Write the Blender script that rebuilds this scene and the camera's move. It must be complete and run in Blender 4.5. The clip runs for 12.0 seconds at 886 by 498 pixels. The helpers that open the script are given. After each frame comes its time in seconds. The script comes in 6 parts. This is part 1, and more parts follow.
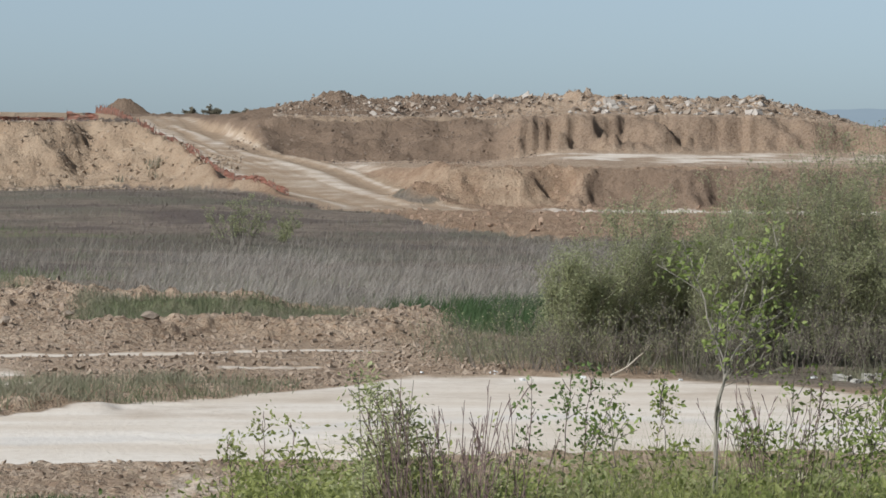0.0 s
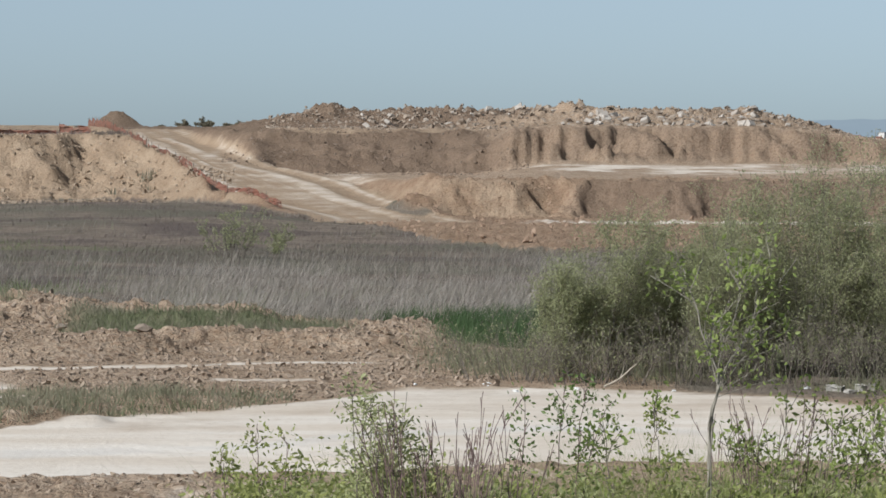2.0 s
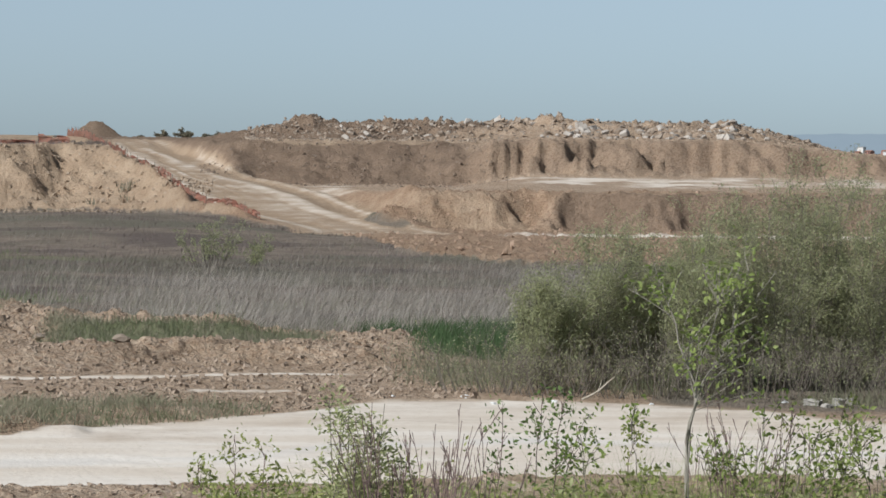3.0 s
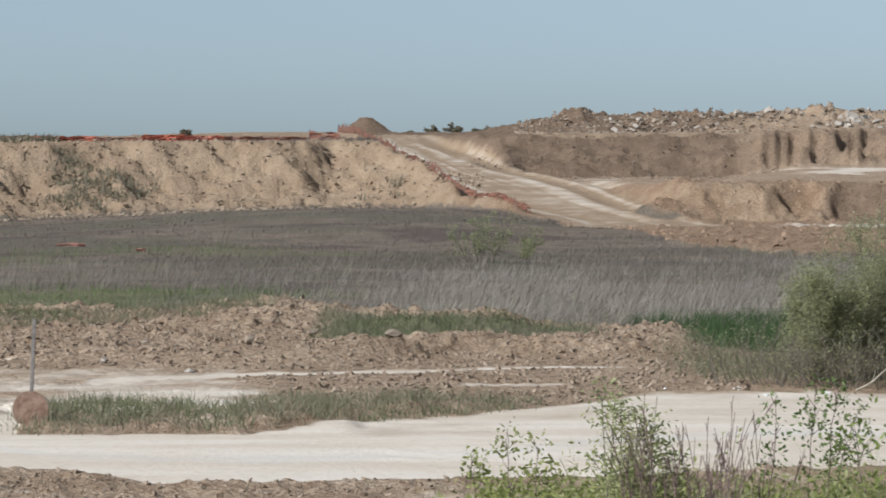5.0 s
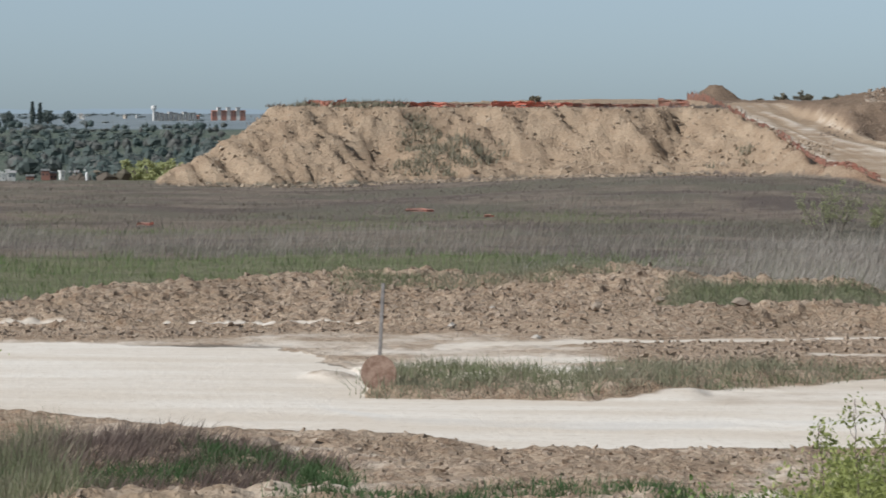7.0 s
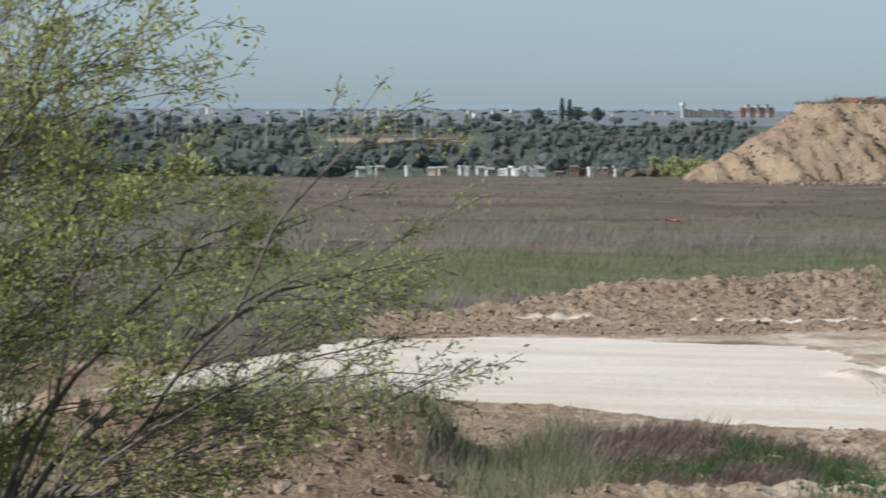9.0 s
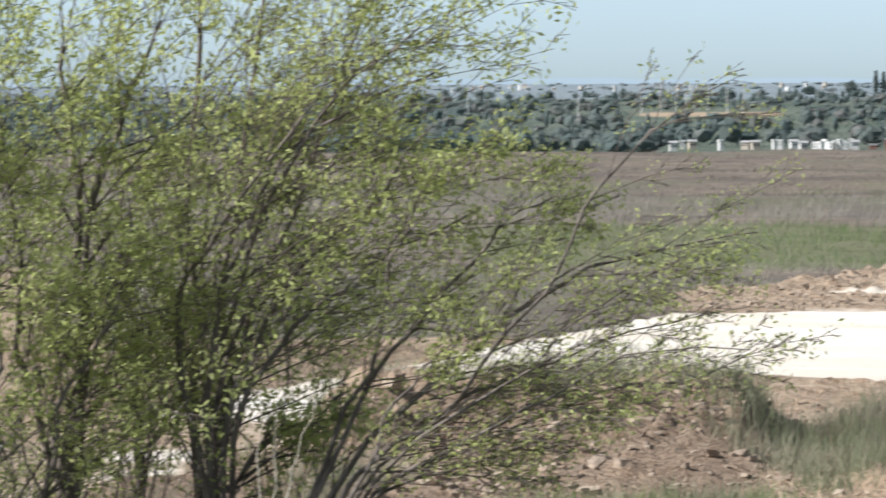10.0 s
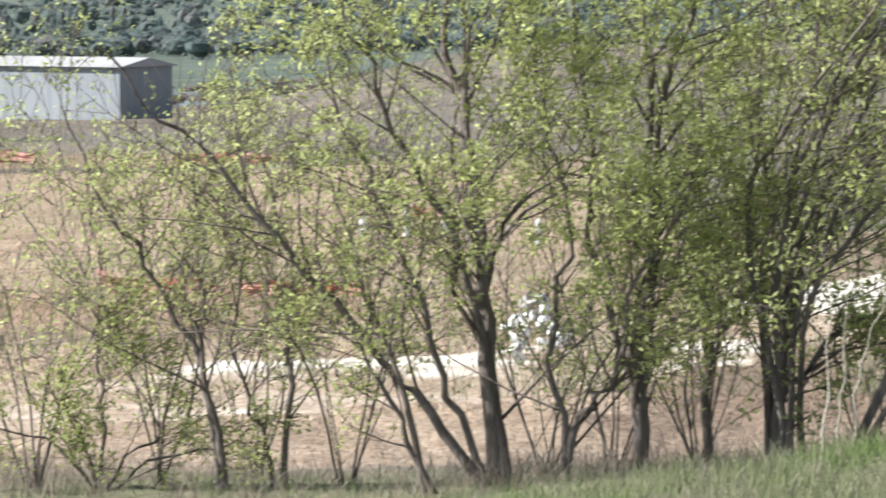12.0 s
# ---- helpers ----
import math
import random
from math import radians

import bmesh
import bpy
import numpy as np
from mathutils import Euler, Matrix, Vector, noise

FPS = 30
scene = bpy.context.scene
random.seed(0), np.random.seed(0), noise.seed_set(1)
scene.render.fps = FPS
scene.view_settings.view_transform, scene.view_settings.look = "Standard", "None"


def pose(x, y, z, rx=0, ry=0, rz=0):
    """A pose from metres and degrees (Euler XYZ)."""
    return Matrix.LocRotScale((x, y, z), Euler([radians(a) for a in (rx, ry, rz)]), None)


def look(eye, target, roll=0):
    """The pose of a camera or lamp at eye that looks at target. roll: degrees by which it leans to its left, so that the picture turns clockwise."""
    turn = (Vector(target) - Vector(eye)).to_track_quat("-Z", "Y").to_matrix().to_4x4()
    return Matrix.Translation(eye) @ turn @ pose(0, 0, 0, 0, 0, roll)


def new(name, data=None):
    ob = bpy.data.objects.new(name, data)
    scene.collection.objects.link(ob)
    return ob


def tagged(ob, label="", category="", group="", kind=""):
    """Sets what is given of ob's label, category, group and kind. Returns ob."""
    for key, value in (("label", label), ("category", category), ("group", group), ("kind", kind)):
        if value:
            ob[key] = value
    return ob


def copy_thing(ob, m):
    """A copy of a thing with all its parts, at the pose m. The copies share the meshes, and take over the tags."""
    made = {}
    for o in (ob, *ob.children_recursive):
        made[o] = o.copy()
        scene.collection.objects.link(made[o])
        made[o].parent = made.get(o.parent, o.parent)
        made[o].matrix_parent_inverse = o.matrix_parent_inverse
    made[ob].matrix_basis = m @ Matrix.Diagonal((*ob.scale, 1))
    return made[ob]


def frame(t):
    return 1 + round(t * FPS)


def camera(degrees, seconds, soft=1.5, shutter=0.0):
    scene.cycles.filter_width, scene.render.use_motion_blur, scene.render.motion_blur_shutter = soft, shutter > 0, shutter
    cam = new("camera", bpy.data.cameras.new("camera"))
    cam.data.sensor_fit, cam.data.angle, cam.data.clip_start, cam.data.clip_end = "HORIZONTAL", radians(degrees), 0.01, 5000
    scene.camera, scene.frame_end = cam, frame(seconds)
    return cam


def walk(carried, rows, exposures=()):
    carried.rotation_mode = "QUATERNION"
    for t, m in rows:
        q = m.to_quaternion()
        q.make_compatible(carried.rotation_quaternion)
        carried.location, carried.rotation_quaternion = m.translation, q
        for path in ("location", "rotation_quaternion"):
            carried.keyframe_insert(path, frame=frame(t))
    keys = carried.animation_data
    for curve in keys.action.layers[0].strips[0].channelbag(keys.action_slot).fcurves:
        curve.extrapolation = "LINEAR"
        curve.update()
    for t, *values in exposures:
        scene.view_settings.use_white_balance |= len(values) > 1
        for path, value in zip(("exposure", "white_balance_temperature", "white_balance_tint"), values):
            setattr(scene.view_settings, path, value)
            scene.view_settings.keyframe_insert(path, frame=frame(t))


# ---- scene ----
# A hand-held camcorder turns on the spot, zoomed far in.
cam = camera(14.0, 12.0, soft=1.6, shutter=0.3)
EYE = (0.03, 0.04, 4.5)
TURNS = [(0, -0.000, -1.910, 0.325), (0.5, 0.078, -1.956, 0.224), (1, -0.300, -1.745, 0.061), (1.5, -0.286, -1.393, -0.036),
        (2, -0.110, -1.724, 0.152), (2.5, -0.511, -1.447, 0.307), (3, -0.450, -1.530, 0.498), (3.2, -0.628, -1.525, 0.568),
        (4.8, 3.401, -1.688, -0.074), (5, 3.847, -1.646, -0.254), (5.5, 5.336, -1.880, -0.180), (6, 6.821, -2.004, -0.119),
        (6.5, 8.093, -2.147, -0.406), (6.7, 8.602, -2.168, -0.233), (8.3, 14.241, -2.165, 0.085), (8.5, 15.388, -2.250, -0.201),
        (9, 17.739, -2.233, 0.244), (9.5, 20.189, -2.446, -0.163), (10, 22.710, -2.626, -0.302), (10.4, 24.748, -2.873, 0.054),
        (10.5, 25.032, -2.911, 0.050), (10.7, 25.472, -3.213, 0.000), (11, 27.034, -3.545, -0.017), (11.2, 28.079, -3.698, 0.000),
        (11.5, 29.446, -4.037, -0.258), (12, 31.773, -4.320, -0.284)]          # seconds, turn to the left, tilt, roll (degrees)
walk(cam, [(t, pose(*EYE, 0, 0, a) @ pose(0, 0, 0, 90 + b, 0, 0) @ pose(0, 0, 0, 0, 0, r)) for t, a, b, r in TURNS],
     exposures=[(t, e, 6050, 10) for t, e in ((0, 0.05), (3.2, 0.08), (6.7, 0.08), (8.5, 0.08), (9.0, 0.2), (9.5, 0.5), (10.0, 0.85), (10.5, 1.14), (11.0, 1.29), (12, 1.3))])

# ---- light ----
SUN_AZ, SUN_EL = 122.0, 36.0      # degrees to the left of the first view, and up
world = bpy.data.worlds.new("sky")
scene.world = world
world.use_nodes = True
wn, wl = world.node_tree.nodes, world.node_tree.links
sky = wn.new("ShaderNodeTexSky")
sky.sky_type, sky.sun_disc = "NISHITA", False
sky.sun_elevation, sky.sun_rotation = radians(SUN_EL), radians(-SUN_AZ)
sky.air_density, sky.dust_density, sky.ozone_density = 0.6, 0.4, 3.0
tint = wn.new("ShaderNodeMix")
tint.data_type, tint.blend_type = "RGBA", "MULTIPLY"
tint.inputs["Factor"].default_value, tint.inputs["B"].default_value = 1.0, (0.86, 0.97, 1.0, 1)
fade = wn.new("ShaderNodeHueSaturation")      # a hazy, washed-out sky
fade.inputs["Saturation"].default_value = 0.36
wl.new(sky.outputs["Color"], fade.inputs["Color"])
wl.new(fade.outputs["Color"], tint.inputs["A"])
wl.new(tint.outputs["Result"], wn["Background"].inputs["Color"])
wn["Background"].inputs["Strength"].default_value = 0.083
sun = new("sun", bpy.data.lights.new("sun", "SUN"))
sun.data.energy, sun.data.angle, sun.data.color = 4.8, radians(0.6), (1.0, 0.96, 0.90)
sa, se = radians(SUN_AZ), radians(SUN_EL)
sun.matrix_world = look((-math.sin(sa) * math.cos(se), math.cos(sa) * math.cos(se), math.sin(se)), (0, 0, 0))


# ---- materials ----
class Nodes:
    """A short way to write node materials."""

    def __init__(self, name, rough=0.9):
        self.mat = bpy.data.materials.new(name)
        self.mat.use_nodes = True
        self.t = self.mat.node_tree
        self.bsdf = self.t.nodes["Principled BSDF"]
        self.bsdf.inputs["Roughness"].default_value = rough
        self.bsdf.inputs["Specular IOR Level"].default_value = 0.15

    def set(self, socket, value):
        if isinstance(value, bpy.types.NodeSocket):
            self.t.links.new(value, socket)
        elif isinstance(value, tuple) and len(value) == 3:
            socket.default_value = (*value, 1)
        else:
            socket.default_value = value

    def noise(self, scale, detail=5.0, rough=0.6, vector=None, squash=None):
        n = self.t.nodes.new("ShaderNodeTexNoise")
        n.inputs["Scale"].default_value, n.inputs["Detail"].default_value, n.inputs["Roughness"].default_value = scale, detail, rough
        v = vector or self.coord()
        if squash:
            m = self.t.nodes.new("ShaderNodeMapping")
            m.inputs["Scale"].default_value = squash
            self.t.links.new(v, m.inputs["Vector"])
            v = m.outputs["Vector"]
        self.t.links.new(v, n.inputs["Vector"])
        return n.outputs["Fac"]

    def crumbs(self, scale):
        """Broken lumps: height and a random shade for each."""
        n = self.t.nodes.new("ShaderNodeTexVoronoi")
        n.inputs["Scale"].default_value, n.inputs["Randomness"].default_value = scale, 1.0
        self.t.links.new(self.coord(), n.inputs["Vector"])
        sep = self.t.nodes.new("ShaderNodeSeparateColor")
        self.t.links.new(n.outputs["Color"], sep.inputs["Color"])
        return n.outputs["Distance"], sep.outputs["Red"]

    def coord(self):
        return self.t.nodes.new("ShaderNodeNewGeometry").outputs["Position"]

    def local(self):
        return self.t.nodes.new("ShaderNodeTexCoord").outputs["Object"]

    def ramp(self, fac, a, b):
        n = self.t.nodes.new("ShaderNodeMapRange")
        n.interpolation_type = "SMOOTHSTEP"
        self.set(n.inputs["Value"], fac)
        n.inputs["From Min"].default_value, n.inputs["From Max"].default_value = a, b
        return n.outputs["Result"]

    def mix(self, fac, a, b, blend="MIX"):
        n = self.t.nodes.new("ShaderNodeMix")
        n.data_type, n.blend_type = "RGBA", blend
        self.set(n.inputs["Factor"], fac)
        self.set(n.inputs["A"], a)
        self.set(n.inputs["B"], b)
        return n.outputs["Result"]

    def math(self, op, a, b):
        n = self.t.nodes.new("ShaderNodeMath")
        n.operation = op
        self.set(n.inputs[0], a)
        self.set(n.inputs[1], b)
        return n.outputs[0]

    def zone(self, name):
        n = self.t.nodes.new("ShaderNodeAttribute")
        n.attribute_name = name
        return n.outputs["Fac"]

    def island(self):
        return self.t.nodes.new("ShaderNodeNewGeometry").outputs["Random Per Island"]

    def one(self):
        return self.t.nodes.new("ShaderNodeObjectInfo").outputs["Random"]

    def finish(self, color, height=None, strength=0.5, distance=0.05, rough=None):
        self.set(self.bsdf.inputs["Base Color"], color)
        if rough is not None:
            self.set(self.bsdf.inputs["Roughness"], rough)
        if height is not None:
            b = self.t.nodes.new("ShaderNodeBump")
            b.inputs["Strength"].default_value, b.inputs["Distance"].default_value = strength, distance
            self.t.links.new(height, b.inputs["Height"])
            self.t.links.new(b.outputs["Normal"], self.bsdf.inputs["Normal"])
        return self.mat


def ground_material():
    n = Nodes("ground", 0.95)
    big, mid, fine = n.noise(0.05, 4), n.noise(0.45, 6, 0.65), n.noise(5.0, 6, 0.7)
    streak = n.noise(0.6, 4, 0.6, squash=(0.25, 1.0, 1.0))
    clay = n.mix(n.ramp(mid, 0.35, 0.65), (0.345, 0.262, 0.185), (0.46, 0.362, 0.27))
    clay = n.mix(n.ramp(fine, 0.4, 0.7), clay, (0.275, 0.19, 0.128))
    chalk = n.mix(n.ramp(streak, 0.35, 0.7), (0.60, 0.525, 0.435), (0.70, 0.645, 0.57))
    chalk = n.mix(n.ramp(fine, 0.5, 0.8), chalk, (0.47, 0.39, 0.30))
    grey = n.mix(n.ramp(streak, 0.3, 0.7), (0.56, 0.53, 0.49), (0.62, 0.585, 0.535))
    ochre = n.mix(n.ramp(mid, 0.3, 0.7), (0.32, 0.235, 0.16), (0.395, 0.303, 0.214))
    ochre = n.mix(n.ramp(fine, 0.5, 0.75), ochre, (0.27, 0.20, 0.14))
    orange = n.mix(n.ramp(mid, 0.35, 0.65), (0.275, 0.19, 0.125), (0.36, 0.262, 0.18))
    orange = n.mix(n.ramp(fine, 0.45, 0.75), orange, (0.24, 0.15, 0.105))
    spoil = n.mix(n.ramp(mid, 0.3, 0.7), (0.185, 0.133, 0.094), (0.24, 0.176, 0.126))
    spoil = n.mix(n.ramp(fine, 0.5, 0.75), spoil, (0.15, 0.107, 0.076))
    veg = n.mix(n.ramp(mid, 0.35, 0.65), (0.175, 0.145, 0.115), (0.235, 0.195, 0.155))
    veg = n.mix(n.ramp(n.noise(0.11, 5, 0.65), 0.48, 0.6), veg, (0.135, 0.11, 0.095))
    veg = n.mix(n.ramp(big, 0.45, 0.6), veg, (0.155, 0.142, 0.108))
    green = n.mix(n.ramp(mid, 0.35, 0.65), (0.14, 0.15, 0.08), (0.19, 0.185, 0.115))
    # the far plain's colour has the distance haze put into its blue-grey
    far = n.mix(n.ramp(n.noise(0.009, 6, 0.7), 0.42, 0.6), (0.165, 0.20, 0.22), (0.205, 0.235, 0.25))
    col = veg
    wood = n.mix(n.ramp(n.noise(0.03, 5, 0.7), 0.4, 0.65), (0.085, 0.11, 0.085), (0.13, 0.145, 0.115))
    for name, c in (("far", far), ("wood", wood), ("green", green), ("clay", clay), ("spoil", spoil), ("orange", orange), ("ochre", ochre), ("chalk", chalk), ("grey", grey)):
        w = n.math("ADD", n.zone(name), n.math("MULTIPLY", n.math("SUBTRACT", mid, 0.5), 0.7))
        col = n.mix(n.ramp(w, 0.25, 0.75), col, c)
    lump = n.noise(1.7, 6, 0.7)
    near_d, near_c = n.crumbs(5.0)
    small_d, small_c = n.crumbs(15.0)
    bare = n.math("SUBTRACT", 1.0, n.math("MULTIPLY", n.ramp(n.zone("chalk"), 0.05, 0.65), 0.92))
    shade = n.math("MULTIPLY", bare, n.math("ADD", n.math("MULTIPLY", near_c, 0.26), n.math("MULTIPLY", small_c, 0.34)))
    col = n.mix(shade, col, n.mix(1.0, col, (1.45, 1.42, 1.38, 1.0), "MULTIPLY"))
    col = n.mix(n.math("MULTIPLY", bare, n.ramp(small_c, 0.72, 0.95)), col, n.mix(1.0, col, (0.72, 0.68, 0.64, 1.0), "MULTIPLY"))
    relief = n.math("ADD", n.math("MULTIPLY", n.math("ADD", fine, n.noise(13.0, 4, 0.7)), 0.5), n.math("MULTIPLY", lump, 0.55))
    relief = n.math("SUBTRACT", relief, n.math("ADD", n.math("MULTIPLY", near_d, 0.22), n.math("MULTIPLY", small_d, 0.15)))
    return n.finish(col, n.math("MULTIPLY", bare, n.math("SUBTRACT", relief, 0.5)), 0.85, 0.27)


# ---- the lie of the land ----
def rnd(ix, iy, seed):
    h = (ix.astype(np.int64) * 374761393 + iy.astype(np.int64) * 668265263 + seed * 1442695041) & 0xFFFFFFFF
    h = ((h ^ (h >> 13)) * 1274126177) & 0xFFFFFFFF
    return ((h ^ (h >> 16)) & 0xFFFF) / 65535.0


def vnoise(x, y, seed=0):
    ix, iy = np.floor(x), np.floor(y)
    fx, fy = x - ix, y - iy
    fx, fy = fx * fx * (3 - 2 * fx), fy * fy * (3 - 2 * fy)
    a, b = rnd(ix, iy, seed), rnd(ix + 1, iy, seed)
    c, d = rnd(ix, iy + 1, seed), rnd(ix + 1, iy + 1, seed)
    return (a + (b - a) * fx) * (1 - fy) + (c + (d - c) * fx) * fy - 0.5


def fbm(x, y, size, octaves=4, seed=0, gain=0.55):
    total, amp = 0.0, 1.0
    for k in range(octaves):
        total = total + amp * vnoise(x / size, y / size, seed + k)
        size, amp = size * 0.48, amp * gain
    return total


def smooth(t):
    t = np.clip(t, 0, 1)
    return t * t * (3 - 2 * t)


def down(el, z=0.0):
    """How far off a point of height z lies that is seen el degrees under eye level."""
    return (EYE[2] - z) / np.tan(np.radians(el))


def band(v, lo, hi, soft):
    return smooth((v - lo) / soft + 0.5) * smooth((hi - v) / soft + 0.5)


def line(az, pts):
    """A line in the plan, as pairs of degrees to the left and a value."""
    return np.interp(az, [p[0] for p in pts], [p[1] for p in pts])


def land(az, r):
    """The ground's height and the weights of its soils at az degrees to the left and r metres away."""
    x, y = -r * np.sin(np.radians(az)), r * np.cos(np.radians(az))
    front = smooth((75 - np.abs(az - 12)) / 20)
    rr = np.where(front > 0, r, 0)
    zone = {k: np.zeros_like(r) for k in ("chalk", "clay", "orange", "ochre", "spoil", "green", "grey", "far", "wood")}
    # the bank on which the camera stands
    z = np.interp(rr * front, [0, 21, 31, 37, 42], [2.9, 1.5, 0.3, 0.03, 0.0])
    z = z + line(az, [(13, 0), (16, 0.5), (17.5, 0.62), (20.5, 0.6), (22.5, 0.5), (24.7, 0.34), (27.5, 0.16), (30.2, 0.04), (33, -0.15), (35, -0.22), (40, -0.25)]) * np.exp(-((r - 19.0) / 2.2) ** 2)
    zone["green"] += smooth((30 - r) / 8)
    near = smooth((r - 33 + 8 * smooth((az - 22) / 4)) / 6) * smooth((66 - r) / 5)
    zone["clay"] += near
    rough = np.full_like(r, 0.10)
    # the white haul road along the front
    jag = az + 0.7 * fbm(x, y, 2.5, 4, 6) * band(az, 9.6, 13.2, 1.0)
    top = line(jag, [(-9, 4.2), (-7, 4.15), (-3.7, 3.95), (-2, 3.9), (0.8, 3.97), (3.4, 4.27), (7, 4.5), (10.3, 4.5), (11.2, 4.0), (12.2, 3.7), (19, 3.65), (26, 4.9), (31, 6.0), (35, 6.05), (40, 6.6)])
    low = line(az, [(-9, 5.1), (-2, 5.15), (3.4, 5.35), (6, 5.33), (9.7, 5.2), (12.4, 5.0), (14, 4.85), (16, 4.72), (19, 4.55), (22, 4.9), (26, 5.9), (31, 6.75), (35, 6.95), (40, 7.6)])
    wob = fbm(x, y, 3.0, 4, 5) * 2.0
    road = smooth((r + wob - down(low)) / 1.6 + 0.5) * smooth((down(top) - r - wob) / (1.6 + 3.0 * smooth((6.5 - az) / 4)) + 0.5)
    core, offroad = smooth((road - 0.35) * 1.9), 1 - smooth(road * 2.2)
    zone["chalk"] += core * (1 - smooth((az - 20) / 4) * (0.1 + 0.5 * smooth(fbm(x, y, 3.0, 4, 57) * 3 + 0.5)))
    zone["chalk"] *= 1 - 0.2 * smooth((az - 24) / 4) * smooth((r - 30) / 4)
    zone["grey"] += 0.5 * band(r + wob * 0.4, down(low) * 0.62 + down(top) * 0.38 - 0.9, down(low) * 0.62 + down(top) * 0.38 + 0.9, 1.2) * smooth((14 - az) / 4)
    rough = rough * (1 - 0.85 * smooth(road * 2.2))
    sandy = road * smooth((7.5 - az) / 3) * smooth((r + wob - down(top) + 9) / 7)
    zone["ochre"], zone["chalk"] = zone["ochre"] + 0.85 * sandy, zone["chalk"] * (1 - 0.4 * sandy)
    # ruts of the turning trucks
    z = z + road * 0.03 * np.sin((r + 0.35 * np.sin(az * 2.1) - az * 0.25) * 5.0) * smooth(fbm(x, y, 6.0, 2, 8) * 3)
    # verge with weeds between road and windrows
    verge = band(r + wob * 0.5, down(top), down(line(az, [(-1, 4.0), (3, 4.12), (9, 4.14), (10.4, 4.2)])), 1.5) * band(az, 2.2, 10.7, 0.8)
    zone["green"] += 0.8 * verge
    lip = band(az, 5.2, 6.9, 0.4) * np.exp(-((r - down(4.45)) / 0.7) ** 2)
    z, zone["ochre"] = z + 0.1 * lip, zone["ochre"] + 0.8 * lip
    z = z + verge * 0.08 * offroad
    dirt = np.exp(-((az - 11.1) / 0.4) ** 2 - ((r - down(4.2) - 1.2 * (az - 11.1)) / 0.8) ** 2)
    z, zone["spoil"], zone["chalk"] = z + 0.1 * dirt * (1 + fbm(x, y, 0.5, 3, 84)), zone["spoil"] + dirt, zone["chalk"] * (1 - smooth(dirt * 2))
    # windrows of dug earth
    wide = smooth((az - 1.8) / 1.5)
    ca = down(line(az, [(2, 2.6), (4.5, 2.62), (6, 2.53), (8, 2.56), (9.5, 2.5), (11.5, 2.6), (13.5, 2.78), (15.5, 2.98), (18, 3.3)]), line(az, [(6, 0.5), (11.5, 0.45), (13.5, 0.36), (15.5, 0.2), (17, 0.1)]))
    ha = line(az, [(2.2, 0.0), (2.9, 0.35), (4, 0.42), (5, 0.35), (6.5, 0.58), (7.6, 0.42), (8.4, 0.28), (9.4, 0.5), (12, 0.48), (14, 0.36), (15.5, 0.2), (17, 0.0)])
    s = (r - ca) / np.where(r < ca, line(az, [(9.5, 4.2), (12.5, 1.9), (17, 1.3)]), 2.2)
    wa = np.exp(-s * s)
    groove = np.sin((x * 0.8 + y * 0.6 + 0.8 * fbm(x, y, 4.0, 2, 12)) * 8.5)      # left by a bucket's teeth
    z = z + ha * wa * offroad * (1 + 0.5 * fbm(x, y, 3.0, 3, 11) + 0.10 * groove * smooth(fbm(x, y, 6.0, 2, 13) * 4 + 0.4))
    cb = down(line(az, [(-1.5, 3.3), (1, 3.25), (3.5, 3.12), (6, 3.2), (8, 3.3), (10, 3.3), (12, 3.35)]), line(az, [(0, 0.15), (1, 0.2), (3.5, 0.3), (5, 0.35), (6, 0.33), (8, 0.22), (10, 0.1)]))
    hb = line(az, [(-1.2, 0.0), (0, 0.2), (3, 0.36), (6, 0.4), (8, 0.27), (9, 0.2), (10, 0.1), (10.8, 0)])
    wb = np.exp(-((r - cb) / np.where(r < cb, 1.25, 2.2)) ** 2)
    z = z + hb * wb * offroad * (1 + 0.5 * fbm(x, y, 2.0, 3, 21))
    strip = band(r, down(top), ca + 1.0, 2.0) * band(az, -0.3, 19, 1.5) * smooth((r - 55) / 4)
    zone["clay"] += strip
    zone["clay"] += band(r, down(top) - 1, down(3.3), 3.0) * band(az, -4, 1.0, 1.5) * 0.8
    pale = smooth(fbm(x, y, 5.0, 4, 31) * 3.0 + 0.2)
    pstrip = np.exp(-((r - down(line(az, [(-1, 3.52), (3, 3.55), (5, 3.6), (9.6, 3.72), (10.4, 3.4), (17, 3.36)])) + 0.9 * fbm(x, y, 2.5, 4, 33)) / 0.45) ** 2) * band(az, 0.9, 16.5, 1.0) * (1 - band(az, 9.4, 10.6, 0.3))
    rough = rough * (1 - 0.8 * pstrip)
    zone["chalk"] += 1.2 * pstrip * (0.6 + 0.5 * pale) + 0.7 * np.exp(-((r - down(3.93)) / 0.6) ** 2) * band(az, 6.8, 9.5, 1) + 0.6 * np.exp(-((r - down(3.82)) / 0.7) ** 2) * band(az, 1.8, 3.6, 0.5)
    zone["chalk"] += (0.46 + 0.3 * fbm(x, y, 2.0, 4, 35)) * band(az, 6.5, 17.0, 2.0) * band(r + 2.5 * fbm(x, y, 3.0, 3, 34), 59, 73, 4)
    gap = band(r, cb + 2.0, ca - 2.2, 1.5) * band(az, 1.5, 5.6, 0.8)
    zone["green"] += gap * 1.2
    zone["clay"] *= 1 - gap
    rough = np.maximum(rough, strip * (1 - road) * (0.1 + 0.34 * smooth((r - down(3.5)) / 3)) * (1 - 0.85 * pstrip))
